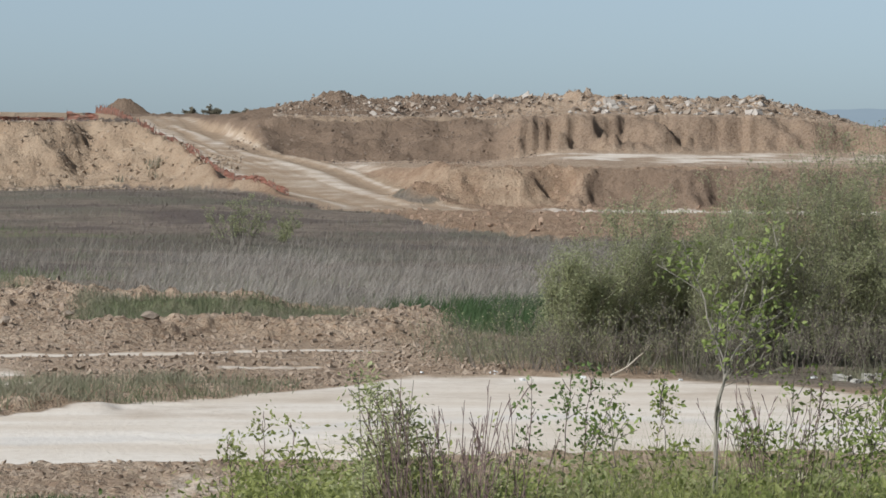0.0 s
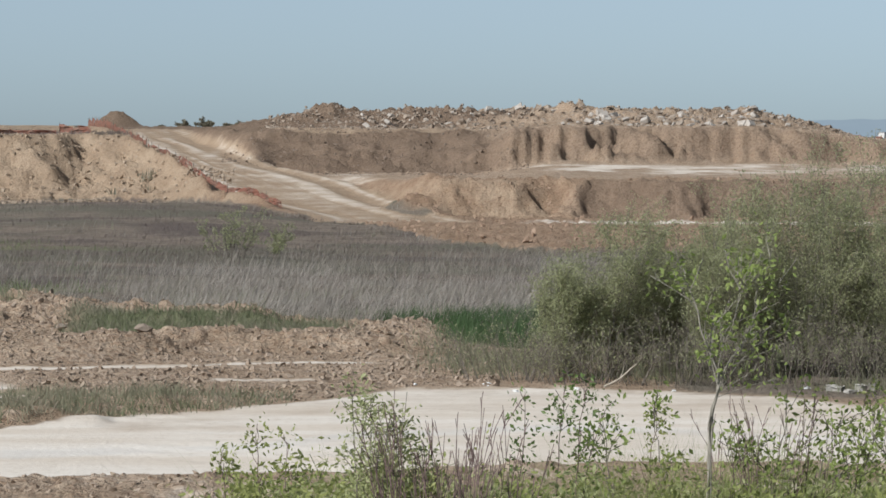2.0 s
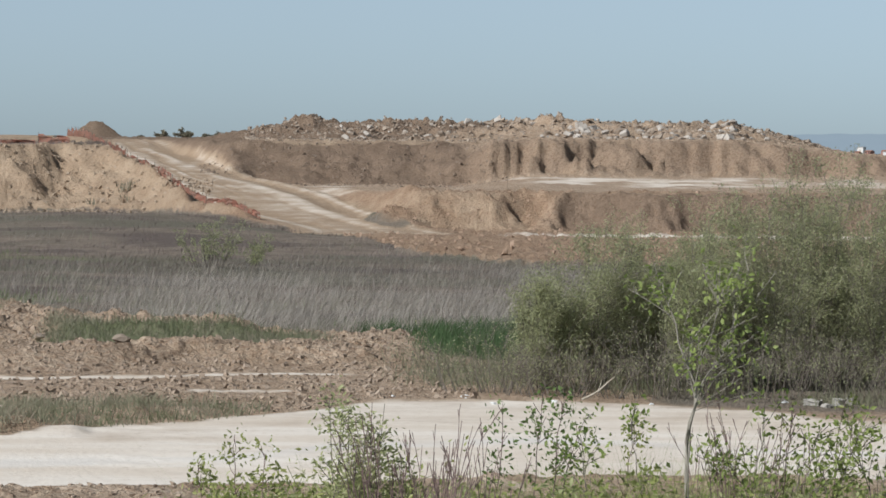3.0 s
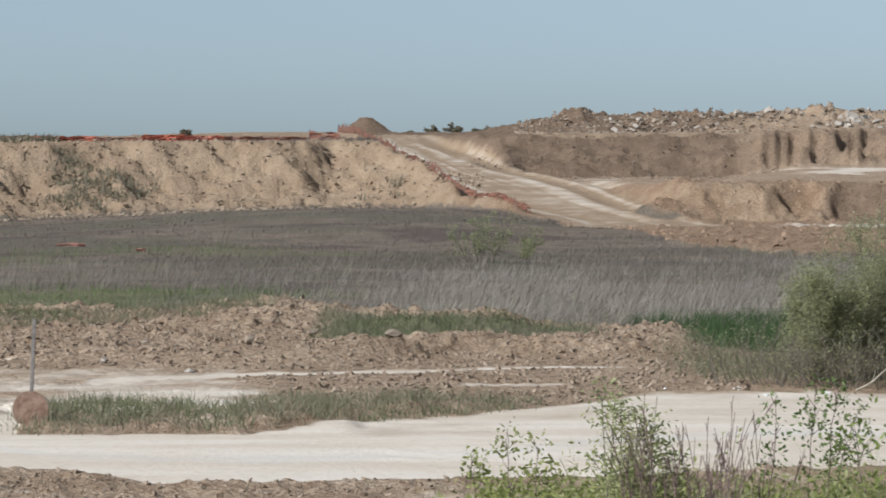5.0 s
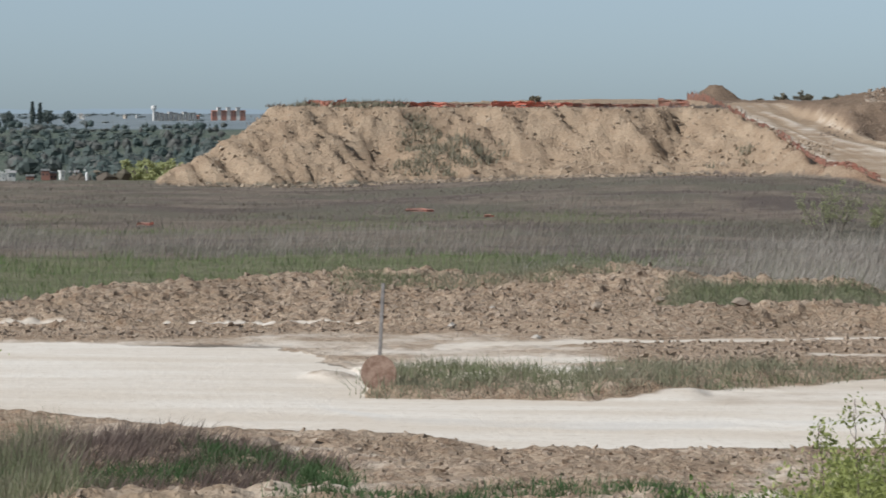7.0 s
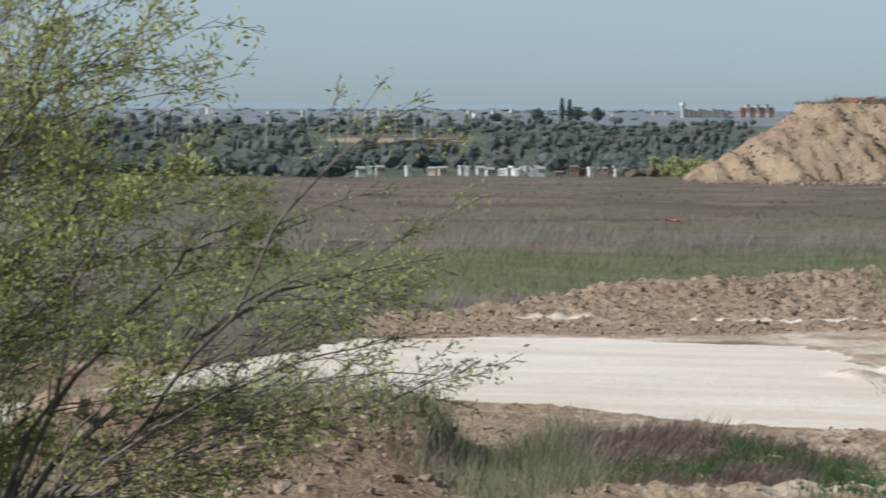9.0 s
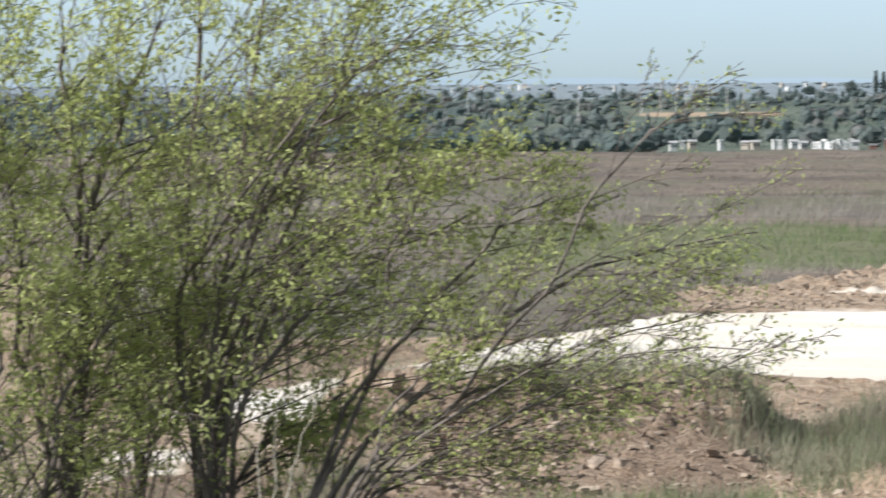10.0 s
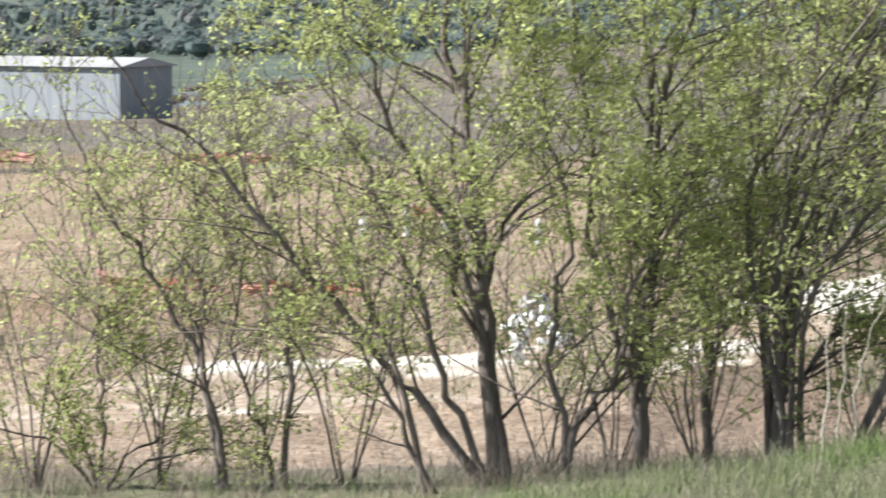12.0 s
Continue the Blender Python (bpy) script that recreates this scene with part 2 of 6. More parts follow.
    # heaps on the near side of the road
    hw = 0.22 * np.exp(-((r - down(5.05, 0.5)) / 2.2) ** 2) * smooth((az - 11.2) / 2.0) * smooth((17.2 - az) / 1.0)
    hb2 = 0.8 * np.exp(-((r - down(5.0, 0.6)) / 3.0) ** 2) * smooth((az - 17.0) / 1.2) * smooth((25.5 - az) / 2)
    hc = 0.24 * np.exp(-((r - 39.6) / 1.3) ** 2) * smooth((az - 9.0) / 2.5) * smooth((16.5 - az) / 1.0)
    z = z + (hw + hb2 + hc) * (1 + 0.7 * fbm(x, y, 1.6, 3, 41))
    zone["green"] += smooth(hw * 3) * 0.35
    zone["chalk"] += near * (1 - smooth(road * 2)) * smooth((r - 37) / 3) * smooth((17 - az) / 2) * (0.24 + 0.5 * fbm(x, y, 1.6, 4, 85))
    zone["clay"] *= 1 - smooth(hw * 2.0)
    zone["ochre"] += smooth(hc * 7.0)
    zone["orange"] += 0.5 * smooth(hb2 * 2) * band(az, 17.2, 18.6, 0.5)
    rough = np.maximum(rough, near * (1 - smooth(road * 2.2)) * 0.24)
    rough = np.maximum(rough, 0.3 * smooth(hc * 6.0) + 0.45 * smooth(hb2 * 2.5))
    # darker soil laid over this bank stands in for the trees' shade
    zone["spoil"] += 0.75 * near * band(az, 17.5, 29, 2.0) * (1 - smooth(road * 2)) * (0.7 + 0.8 * fbm(x, y, 2.5, 4, 86))
    zone["spoil"] += 0.6 * smooth((az - 27) / 3) * band(r, 33, 75, 4) * (1 - smooth(road * 2)) * smooth(fbm(x, y, 4, 4, 88) * 3 + 0.3)
    zone["orange"] += band(az, 33, 41, 2) * band(r, down(5.6), down(4.9), 3) + 0.8 * band(az, 35, 42, 2) * band(r, down(2.75), down(2.45), 5)
    zone["ochre"] += band(az, 29, 41, 3) * band(r, down(4.8), down(2.8), 6) * 0.9
    # the field
    field = smooth((r - 80) / 15)
    zone["green"] += field * band(r, 78, down(2.35), 10) * (band(az, 11.5, 22, 3) * 1.1 + 0.6 * band(az, 6, 12, 3) + 0.4 * band(az + 1.5 * fbm(x, y, 8, 3, 55), -2.5, 1.6, 1.5) * smooth((100 - r) / 8))
    zone["green"] += 0.5 * field * smooth(fbm(x, y, 15, 4, 58) * 4 - 0.45) * smooth((190 - r) / 40)
    z = z + field * 0.35 * fbm(x, y, 18.0, 3, 51) * smooth((300 - r) / 60)
    z = z + 0.8 * smooth((r - 120) / 100) * smooth((12 - az) / 7) * smooth((az - 1.0) / 3)
    # valley and far country
    val = np.interp(r, [240, 300, 600, 1000, 1200, 1500, 2200, 2600, 4600], [0, -3, -9, -15.5, -16.5, -13, -4.5, -1.5, 3])
    beyond = np.where(az > 8, 1.0, smooth((r - 430) / 60))
    left = smooth((az - 30) / 6)
    z = z + val * beyond + left * np.interp(r, [70, 110, 230, 330], [0, -0.6, -4.4, -2.0])
    # the hazed plain colour sets in beyond the field
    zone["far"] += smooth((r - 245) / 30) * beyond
    zone["wood"] += band(r + 60 * fbm(x, y, 90, 3, 59), 330, 2100, 120) * beyond
    # the raised tip: a plateau with one loose face, and a ramp cut into its end
    face = line(az, [(1.8, 199), (2.4, 204), (3.4, 213), (4.3, 221), (5.6, 226)]) + 3.0 * smooth((az - 4) / 2) * fbm(x, y, 9.0, 4, 61) + 1.6 * fbm(x, y, 2.8, 3, 62) + 1.7 * fbm(x + 0.8 * y, y * 0.3, 1.8, 4, 66)
    edge = -54.9 - 1.0 * fbm(x, y, 6.0, 3, 63)
    level = 4.75 + np.clip(r - 235, 0, 170) * 0.0078 + 0.12 * fbm(x, y, 6, 3, 64)
    la = np.interp(r, [180, 200, 215, 234, 262, 300, 340], [1.9, 2.0, 3.45, 4.34, 5.0, 5.4, 5.6])
    ra = np.interp(r, [180, 195, 210, 225, 238, 275, 310], [-1.5, -0.4, 0.55, 1.4, 2.6, 3.7, 4.0])
    rampz = np.interp(r, [180, 200, 215, 234, 262, 300, 340], [0, 0.2, 1.0, 2.5, 3.9, 5.15, 5.5])
    t = np.minimum((r - face) / 10.5, (x - edge) / 5.8)
    tip = level * np.clip(t, 0, 1)
    side = np.clip(az - la, 0, 50) * r / 57.3
    tip = np.minimum(tip, rampz + 0.45 + side * 0.75)
    on_tip = (t > 0) & (az > la)
    back = smooth((700 - r) / 250)
    z = np.where(on_tip, np.maximum(z, tip * back + z * (1 - smooth(t * 3))), z)
    inface = smooth((r - face + 1) / 2) * smooth((az - la) * 4) * smooth((x - edge + 0.4) * 1.2) * smooth((460 - r) / 30)
    zone["ochre"] += inface
    zone["clay"] += inface * smooth((r - face - 10.5) / 3) * 0.9
    rough = np.where(on_tip, 0.75 - 0.6 * smooth((t - 0.85) / 0.3), rough)
    # ramp and the pit beyond it
    onramp = band(az, ra, la, 0.25) * band(r, 190, 322, 8)
    pit = smooth((r - line(az, [(-9, 136), (-2, 143), (0, 163), (1.3, 188), (2, 196)]) - 8 * fbm(x, y, 10, 4, 71)) / 6) * smooth((la - az) * 6) * smooth((600 - r) / 150)
    wall1 = 201.5 + 14.0 * smooth((az + 0.1) / 1.3) + 2.4 * fbm(x, y, 7.0, 4, 72) + 2.2 * np.abs(fbm(x, y, 3.2, 4, 67))
    bench = 2.15 + np.clip(r - 206, 0, 40) * 0.019 * (1 - smooth((az + 2.0) / 1.5))
    b1 = smooth((r - wall1) / 4.0)
    pz = b1 * bench
    bulge = smooth((az + 1.7 + 0.9 * fbm(x, y, 6, 3, 60)) / 1.6)
    join = smooth((az - ra + 0.5) / 0.5)
    pz = pz * (1 - join) + rampz * join
    bench = bench * (1 - join) + rampz * join
    wall2 = 246.5 + 3.2 * fbm(x, y, 8.0, 4, 73) * (1 - 0.7 * bulge) + 1.2 * fbm(x, y, 1.9, 3, 74) + 0.5 * fbm(x, y * 0.1, 1.5, 4, 68) + 1.0 * np.abs(fbm(x, y, 4.0, 4, 68))
    scallop = np.abs(vnoise(az * 1.9 + 0.3 * fbm(x, y, 3.0, 2, 14), 0 * r, 15)) * 2.1 + np.abs(vnoise(az * 5.3, 0 * r, 16)) * 1.2
    wall2 = wall2 + (1 - bulge) ** 3 * (scallop - 0.8) - bulge * 0.5 * np.abs(vnoise(az * 7.0, r / 20.0, 17))
    b2 = bulge * np.clip((r - wall2) / 8.5, 0, 1) + (1 - bulge) * smooth((r - wall2) / 3.2)
    b2 = b2 * (1 - (1 - smooth((3.85 - az) / 1.1)) * smooth((268 - r) / 12))
    ledge = line(az, [(-9, 4.2), (-7, 4.5), (-6, 5.0), (-5, 5.4), (-2, 5.35), (-0.8, 5.14), (4, 5.14)])
    pz = pz + b2 * (ledge - bench)
    crest = line(az, [(-9, -1.0), (-7.2, -0.6), (-6.4, 0.2), (-5.8, 0.55), (-5.0, 0.85), (-3.5, 1.0), (-1.2, 1.15), (0.5, 1.2), (1.3, 1.1), (1.75, 1.5), (2.1, 0.9), (2.45, 0.75), (2.6, 0.5), (3.0, 0.4), (3.3, 0.1), (3.6, 0.0)])
    b3 = smooth((r - line(az, [(-2.5, 252), (0, 262), (4, 266)])) / 12.0) * smooth((340 - r) / 40)
    lumps = np.abs(fbm(x, y, 4.5, 4, 75)) * 1.6
    pz = pz + b3 * crest * (0.7 + lumps * 0.5) + 0.7 * b3 * np.abs(fbm(x, y, 2.0, 4, 70)) * smooth(crest)
    pz = pz + smooth((r - 270) / 80) * 0.4 * smooth((az + 5.5) / 1.0) - smooth((r - 275) / 60) * 12 * smooth((-5.6 - az) / 0.8)
    z = np.where(az < la, z * (1 - pit) + pz * pit, z)
    z = z * (1 - onramp) + onramp * rampz
    berm = np.exp(-((az - la - 0.12) * r / 57.3 / 0.8) ** 2) * band(r, 200, 300, 6)
    z = z + 0.35 * berm
    zone["orange"] += 0.75 * berm
    zone["ochre"] += onramp
    across = (az - ra) / np.maximum(la - ra, 0.3)
    track = vnoise(across * 9.0 + 0.8 * vnoise(x / 15, y / 15, 69), r / 45.0, 76) + 0.6 * vnoise(across * 21.0, r / 30.0, 77)
    zone["chalk"] += onramp * smooth((az - ra + 0.15) * 4) * (0.34 + 0.45 * track - 0.3 * band(across, 0.85, 1.05, 0.1))
    z = z + onramp * 0.16 * track
    # dark churned patch where the ramp meets the plateau, and the little branch road beside it
    zone["spoil"] += 0.9 * np.exp(-((az - 3.78) / 0.14) ** 2 - ((r - 276) / 9) ** 2)
    zone["chalk"] += 0.16 * np.exp(-((az - 3.42 + (r - 262) * 0.012) / 0.1) ** 2) * band(r, 250, 272, 6)
    onpit = pit * (1 - onramp) * smooth((la - az) * 6)
    flat1 = onpit * smooth((r - wall1 - 5) / 3) * smooth((wall2 - r) / 3)
    zone["chalk"] += flat1 * (0.08 + 0.38 * smooth((-1.2 - az + 2.5 * fbm(x, y, 7, 4, 80)) / 1.0) * smooth((r - wall1 - 14 + 10 * fbm(x, y, 5, 3, 65)) / 9) + 0.22 * smooth((az - 0.6) / 0.6) + 0.45 * fbm(az * 1.6, r / 4.0, 1.0, 3, 77))
    zone["clay"] += onpit * 0.8
    zone["orange"] += onpit * smooth((wall1 + 10 - r) / 4) * (0.75 + 0.4 * smooth((az + 2) / 2))
    zone["chalk"] += onpit * np.exp(-((r - 192 - 3 * fbm(x, y, 9, 2, 78)) / 4) ** 2) * smooth((0 - az) / 3) * 0.8
    slope = onpit * bulge * smooth((r - wall2 + 1.0) / 1.5) * smooth((256.5 - r) / 1.0)
    zone["spoil"] += slope + 0.5 * onpit * bulge * smooth((r - 258) / 2) * smooth((290 - r) / 5)
    zone["spoil"] += 0.9 * onpit * smooth((az - 2.4) / 0.5) * smooth((r - 242) / 4)
    # light caught by the slope's top edge, painted as a pale ochre strip
    zone["ochre"] += 0.6 * onpit * bulge * band(r, 254.6, 258.5, 1.0) * smooth((2.6 - az) / 0.5)
    mound = np.exp(-((az - 0.3 + 0.1 * fbm(x, y, 3, 2, 18)) / 0.33) ** 2 - ((r - 207) / 4.5) ** 2)
    z = z + 0.95 * mound * (1 + 0.9 * fbm(x, y, 1.8, 3, 19))
    zone["orange"] += 1.2 * mound
    for k in ("chalk", "ochre"):
        zone[k] *= 1 - smooth(mound * 4)
    zone["ochre"] += 0.5 * onpit * smooth((az + 2.1) / 0.4) * smooth((r - wall1 + 1) / 1.5) * smooth((wall1 + 5.5 - r) / 2)
    dark = onpit * smooth((-2.1 - az + 0.6 * fbm(x, y, 5, 3, 20)) / 0.4) * smooth((r - wall1 + 1) / 1.5) * smooth((wall1 + 5.5 - r) / 2)
    zone["spoil"], zone["orange"] = zone["spoil"] + 0.8 * dark, zone["orange"] * (1 - 0.65 * dark)
    zone["spoil"] += 0.55 * onpit * (1 - bulge) * smooth((r - wall2 + 1) / 2) * smooth((wall2 + 4.5 - r) / 2)
    zone["orange"] += 0.32 * onpit * (1 - bulge) * smooth((r - wall2 + 1) / 2) * smooth((wall2 + 4 - r) / 2)
    zone["spoil"] += onpit * smooth((r - 262) / 6) * 0.35
    rough = np.where(onpit > 0.3, 0.55 * (1 - 0.35 * slope) + 0.5 * b3 * smooth(crest), rough)
    rough = rough * (1 - 0.8 * onramp) * (1 - 0.8 * flat1)
    # a sand working in the far valley
    zone["ochre"] += band(az, 17.3, 19.6, 0.5) * band(r, 1640, 1760, 40)
    # far heap on the plateau
    cx, cy = -338 * math.sin(radians(5.05)), 338 * math.cos(radians(5.05))
    q = np.hypot(x - cx, y - cy) / 2.7
    z = z + 2.2 * np.clip(1 - q, 0, 1) * (1 + 0.3 * fbm(x, y, 1.5, 2, 79))
    zone["clay"] += smooth(2 - 2 * q)
    zone["chalk"] *= 1 - smooth(2.6 - 2 * q)
    zone["ochre"] *= 1 - smooth(2.6 - 2 * q)
    # loose clods and crumbs everywhere the soil is bare
    clods = 0.35 * (fbm(x, y, 0.9, 3, 81) + 0.3) + 0.6 * np.abs(fbm(x, y, 0.33, 2, 82))
    z = z + rough * clods * smooth((420 - r) / 60)
    return z, zone


def ground():
    azs = np.concatenate([np.arange(-9, -7.6, 0.1), np.arange(-7.6, 16.0, 0.05), np.arange(16, 41, 0.104), np.arange(46, 350, 6.0)])
    rs = np.concatenate([[0.0, 3, 8, 13, 17], np.arange(19, 36, 0.8), np.arange(36, 62, 0.22), np.arange(62, 93, 0.17), np.geomspace(93.2, 130, 62),
                         np.arange(131, 198, 1.1), np.arange(198, 208, 0.3), np.arange(208, 225, 0.9), np.arange(225, 238, 0.4),
                         np.arange(238, 245, 0.8), np.arange(245, 252, 0.3), np.arange(252, 285, 0.6), np.arange(285, 350, 1.8), np.geomspace(352, 4600, 60)])
    az, r = np.meshgrid(azs, rs)
    z, zone = land(az, r)
    co = np.stack([-r * np.sin(np.radians(az)), r * np.cos(np.radians(az)), z], -1).reshape(-1, 3)
    na, nr = len(azs), len(rs)
    i = np.arange(nr - 1)[:, None] * na + np.arange(na)[None]
    j = np.roll(i, -1, axis=1)
    quads = np.stack([i, i + na, j + na, j], -1).reshape(-1, 4)
    me = bpy.data.meshes.new("ground")
    me.vertices.add(len(co))
    me.vertices.foreach_set("co", co.ravel())
    me.loops.add(quads.size)
    me.loops.foreach_set("vertex_index", quads.ravel())
    me.polygons.add(len(quads))
    me.polygons.foreach_set("loop_start", np.arange(0, quads.size, 4))
    me.update(calc_edges=True)
    if sum(p.normal.z for p in list(me.polygons)[:50]) < 0:
        me.flip_normals()
    for k, w in zone.items():
        a = me.attributes.new(k, "FLOAT", "POINT")
        a.data.foreach_set("value", np.clip(w, 0, 1).astype(np.float32).ravel())
    me.polygons.foreach_set("use_smooth", np.ones(len(quads), bool))
    me.materials.append(ground_material())
    return tagged(new("ground", me), "bare clay, chalk road, weedy field and dug tips", "ground", kind="structure")


ground()


# ---- ways to make meshes ----
def place(az, r, up=0.0):
    """The point on the ground at az degrees to the left and r metres away, up metres over it."""
    z, _ = land(np.array([float(az)]), np.array([float(r)]))
    return Vector((-r * math.sin(radians(az)), r * math.cos(radians(az)), float(z[0]) + up))


def spot(az, r, el):
    """The point r metres away in that direction, el degrees over eye level."""
    return Vector((-r * math.sin(radians(az)), r * math.cos(radians(az)), EYE[2] + r * math.tan(radians(el))))


def raw_mesh(name, verts, faces, mat, flat=True):
    """A mesh from arrays; every face has the same number of corners."""
    verts, faces = np.asarray(verts, np.float32), np.asarray(faces, np.int32)
    me = bpy.data.meshes.new(name)
    me.vertices.add(len(verts))
    me.vertices.foreach_set("co", verts.ravel())
    me.loops.add(faces.size)
    me.loops.foreach_set("vertex_index", faces.ravel())
    me.polygons.add(len(faces))
    me.polygons.foreach_set("loop_start", np.arange(0, faces.size, faces.shape[1]))
    me.update(calc_edges=True)
    me.polygons.foreach_set("use_smooth", np.full(len(faces), not flat))
    me.materials.append(mat)
    return me


def part(name, data, material, parent, label=""):
    """Links a bmesh or a mesh as one object under a thing or a part."""
    if isinstance(data, bmesh.types.BMesh):
        me = bpy.data.meshes.new(name)
        data.to_mesh(me)
        data.free()
        me.materials.append(material)
    else:
        me = data
    ob = new(name, me)
    ob.parent = parent
    return tagged(ob, label)


def base(name, at, label, category, group=""):
    ob = new(name)
    ob.location = at
    return tagged(ob, label, category, group)


def box(bm, lo, hi, bevel=0.0):
    res = bmesh.ops.create_cube(bm, size=1, matrix=Matrix.Translation((Vector(lo) + Vector(hi)) / 2) @ Matrix.Diagonal((*(Vector(hi) - Vector(lo)), 1)))
    if bevel:
        edges = list({e for v in res["verts"] for e in v.link_edges})
        bmesh.ops.bevel(bm, geom=edges, offset=bevel, segments=2, affect="EDGES", profile=0.5)
    return bm


def lit_through(n, col, share):
    """Lets a share of the light come through a thin blade or leaf."""
    tr = n.t.nodes.new("ShaderNodeBsdfTranslucent")
    n.set(tr.inputs["Color"], col)
    mixer = n.t.nodes.new("ShaderNodeMixShader")
    mixer.inputs[0].default_value = share
    n.t.links.new(n.bsdf.outputs[0], mixer.inputs[1])
    n.t.links.new(tr.outputs[0], mixer.inputs[2])
    n.t.links.new(mixer.outputs[0], n.t.nodes["Material Output"].inputs["Surface"])
    return n.mat


def leaf_material(name, a, b, through_light=0.35, rough=0.5):
    """Leaves or blades: two shades, light that comes through."""
    n = Nodes(name, rough)
    patch = n.ramp(n.noise(0.8, 3), 0.35, 0.65)
    col = n.mix(n.island(), n.mix(patch, a, b), b)
    col = n.mix(n.ramp(n.noise(9.0, 2), 0.45, 0.8), col, tuple(v * 0.75 for v in a))
    n.finish(col)
    n.bsdf.inputs["Specular IOR Level"].default_value = 0.25
    return lit_through(n, col, through_light)


def patchy_material(name, a, b, c, size):
    """Blades whose colour goes from patch to patch."""
    n = Nodes(name, 0.8)
    p = n.noise(size, 4)
    col = n.mix(n.ramp(p, 0.4, 0.6), a, b)
    col = n.mix(n.ramp(n.noise(size * 3.1, 4), 0.52, 0.66), col, c)
    col = n.mix(n.island(), col, n.mix(0.12, col, (0.05, 0.04, 0.03)))
    n.finish(col)
    return lit_through(n, col, 0.4)


def bark_material(name, a, b):
    n = Nodes(name, 0.9)
    g = n.noise(18.0, 5, 0.7, squash=(1, 1, 0.25))
    return n.finish(n.mix(n.ramp(g, 0.35, 0.65), a, b), g, 0.8, 0.02)


def soil_material(name, a, b, c):
    n = Nodes(name, 0.95)
    m, f = n.noise(2.5, 5), n.noise(14.0, 5)
    col = n.mix(n.one(), n.mix(n.ramp(m, 0.35, 0.65), a, b), n.mix(n.ramp(m, 0.4, 0.6), b, c))
    col = n.mix(n.math("MULTIPLY", n.island(), 0.5), col, c)
    return n.finish(n.mix(n.ramp(f, 0.5, 0.8), col, a), n.math("ADD", m, f), 0.7, 0.06)


def plain_material(name, col, rough=0.8, vary=0.25, metal=0.0, scale=3.0):
    n = Nodes(name, rough)
    m = n.noise(scale, 5, 0.65)
    n.bsdf.inputs["Metallic"].default_value = metal
    return n.finish(n.mix(n.ramp(m, 0.35, 0.7), col, tuple(v * (1 - vary) for v in col)), m, 0.3, 0.02)


M_GRASS_DRY = patchy_material("dry_grass", (0.38, 0.345, 0.295), (0.30, 0.265, 0.225), (0.27, 0.27, 0.185), 0.09)
M_GRASS_PALE = patchy_material("pale_plumes", (0.47, 0.425, 0.37), (0.40, 0.36, 0.31), (0.33, 0.32, 0.235), 0.12)
M_GRASS_DARK = patchy_material("heath", (0.19, 0.155, 0.135), (0.28, 0.228, 0.205), (0.195, 0.182, 0.13), 0.03)
M_GRASS_MEADOW = patchy_material("meadow", (0.16, 0.22, 0.088), (0.225, 0.26, 0.13), (0.30, 0.275, 0.19), 0.08)
M_GRASS_LUSH = patchy_material("lush_grass", (0.075, 0.135, 0.055), (0.105, 0.16, 0.07), (0.19, 0.19, 0.125), 0.22)
M_GRASS_VERGE = patchy_material("verge_grass", (0.20, 0.22, 0.125), (0.28, 0.27, 0.185), (0.35, 0.30, 0.225), 0.4)
M_GRASS_BANK = patchy_material("bank_grass", (0.25, 0.31, 0.09), (0.34, 0.37, 0.14), (0.38, 0.34, 0.21), 0.6)
M_GRASS_SLOPE = patchy_material("slope_grass", (0.17, 0.225, 0.08), (0.27, 0.26, 0.17), (0.31, 0.275, 0.21), 1.1)
M_STALK = patchy_material("dead_stalks", (0.24, 0.185, 0.155), (0.32, 0.26, 0.21), (0.38, 0.32, 0.25), 0.5)
M_STALK_DARK = patchy_material("dark_stalks", (0.15, 0.115, 0.10), (0.22, 0.17, 0.145), (0.28, 0.23, 0.18), 0.5)
M_LEAF_TREE = leaf_material("tree_leaves", (0.39, 0.437, 0.142), (0.545, 0.57, 0.24), 0.66)
M_LEAF_WILLOW = leaf_material("willow_leaves", (0.30, 0.315, 0.17), (0.41, 0.425, 0.24), 0.5)
M_LEAF_WEED = leaf_material("weed_leaves", (0.29, 0.33, 0.10), (0.43, 0.445, 0.17), 0.5)
M_LEAF_SAPLING = leaf_material("sapling_leaves", (0.25, 0.33, 0.085), (0.38, 0.435, 0.15), 0.5)
M_LEAF_PALE = leaf_material("pale_leaves", (0.35, 0.38, 0.17), (0.49, 0.50, 0.26), 0.45)
M_LEAF_DARK = leaf_material("dark_leaves", (0.14, 0.21, 0.065), (0.21, 0.28, 0.09), 0.4)
M_LEAF_SCRUB = leaf_material("scrub_leaves", (0.19, 0.175, 0.12), (0.26, 0.235, 0.165), 0.25)
M_BARK = bark_material("bark", (0.125, 0.10, 0.088), (0.22, 0.185, 0.16))
M_BARK_GREY = bark_material("grey_bark", (0.13, 0.11, 0.09), (0.24, 0.21, 0.175))
M_BARK_SAPLING = bark_material("sapling_bark", (0.22, 0.20, 0.165), (0.33, 0.30, 0.25))
M_BARK_PALE = bark_material("pale_twig", (0.36, 0.31, 0.24), (0.50, 0.45, 0.37))
M_STEM_WEED = bark_material("weed_stem", (0.17, 0.19, 0.085), (0.25, 0.26, 0.13))
M_TWIG_RED = bark_material("purple_twig", (0.15, 0.10, 0.095), (0.25, 0.18, 0.16))
M_CLOD = soil_material("clod", (0.25, 0.19, 0.14), (0.33, 0.26, 0.195), (0.42, 0.34, 0.265))
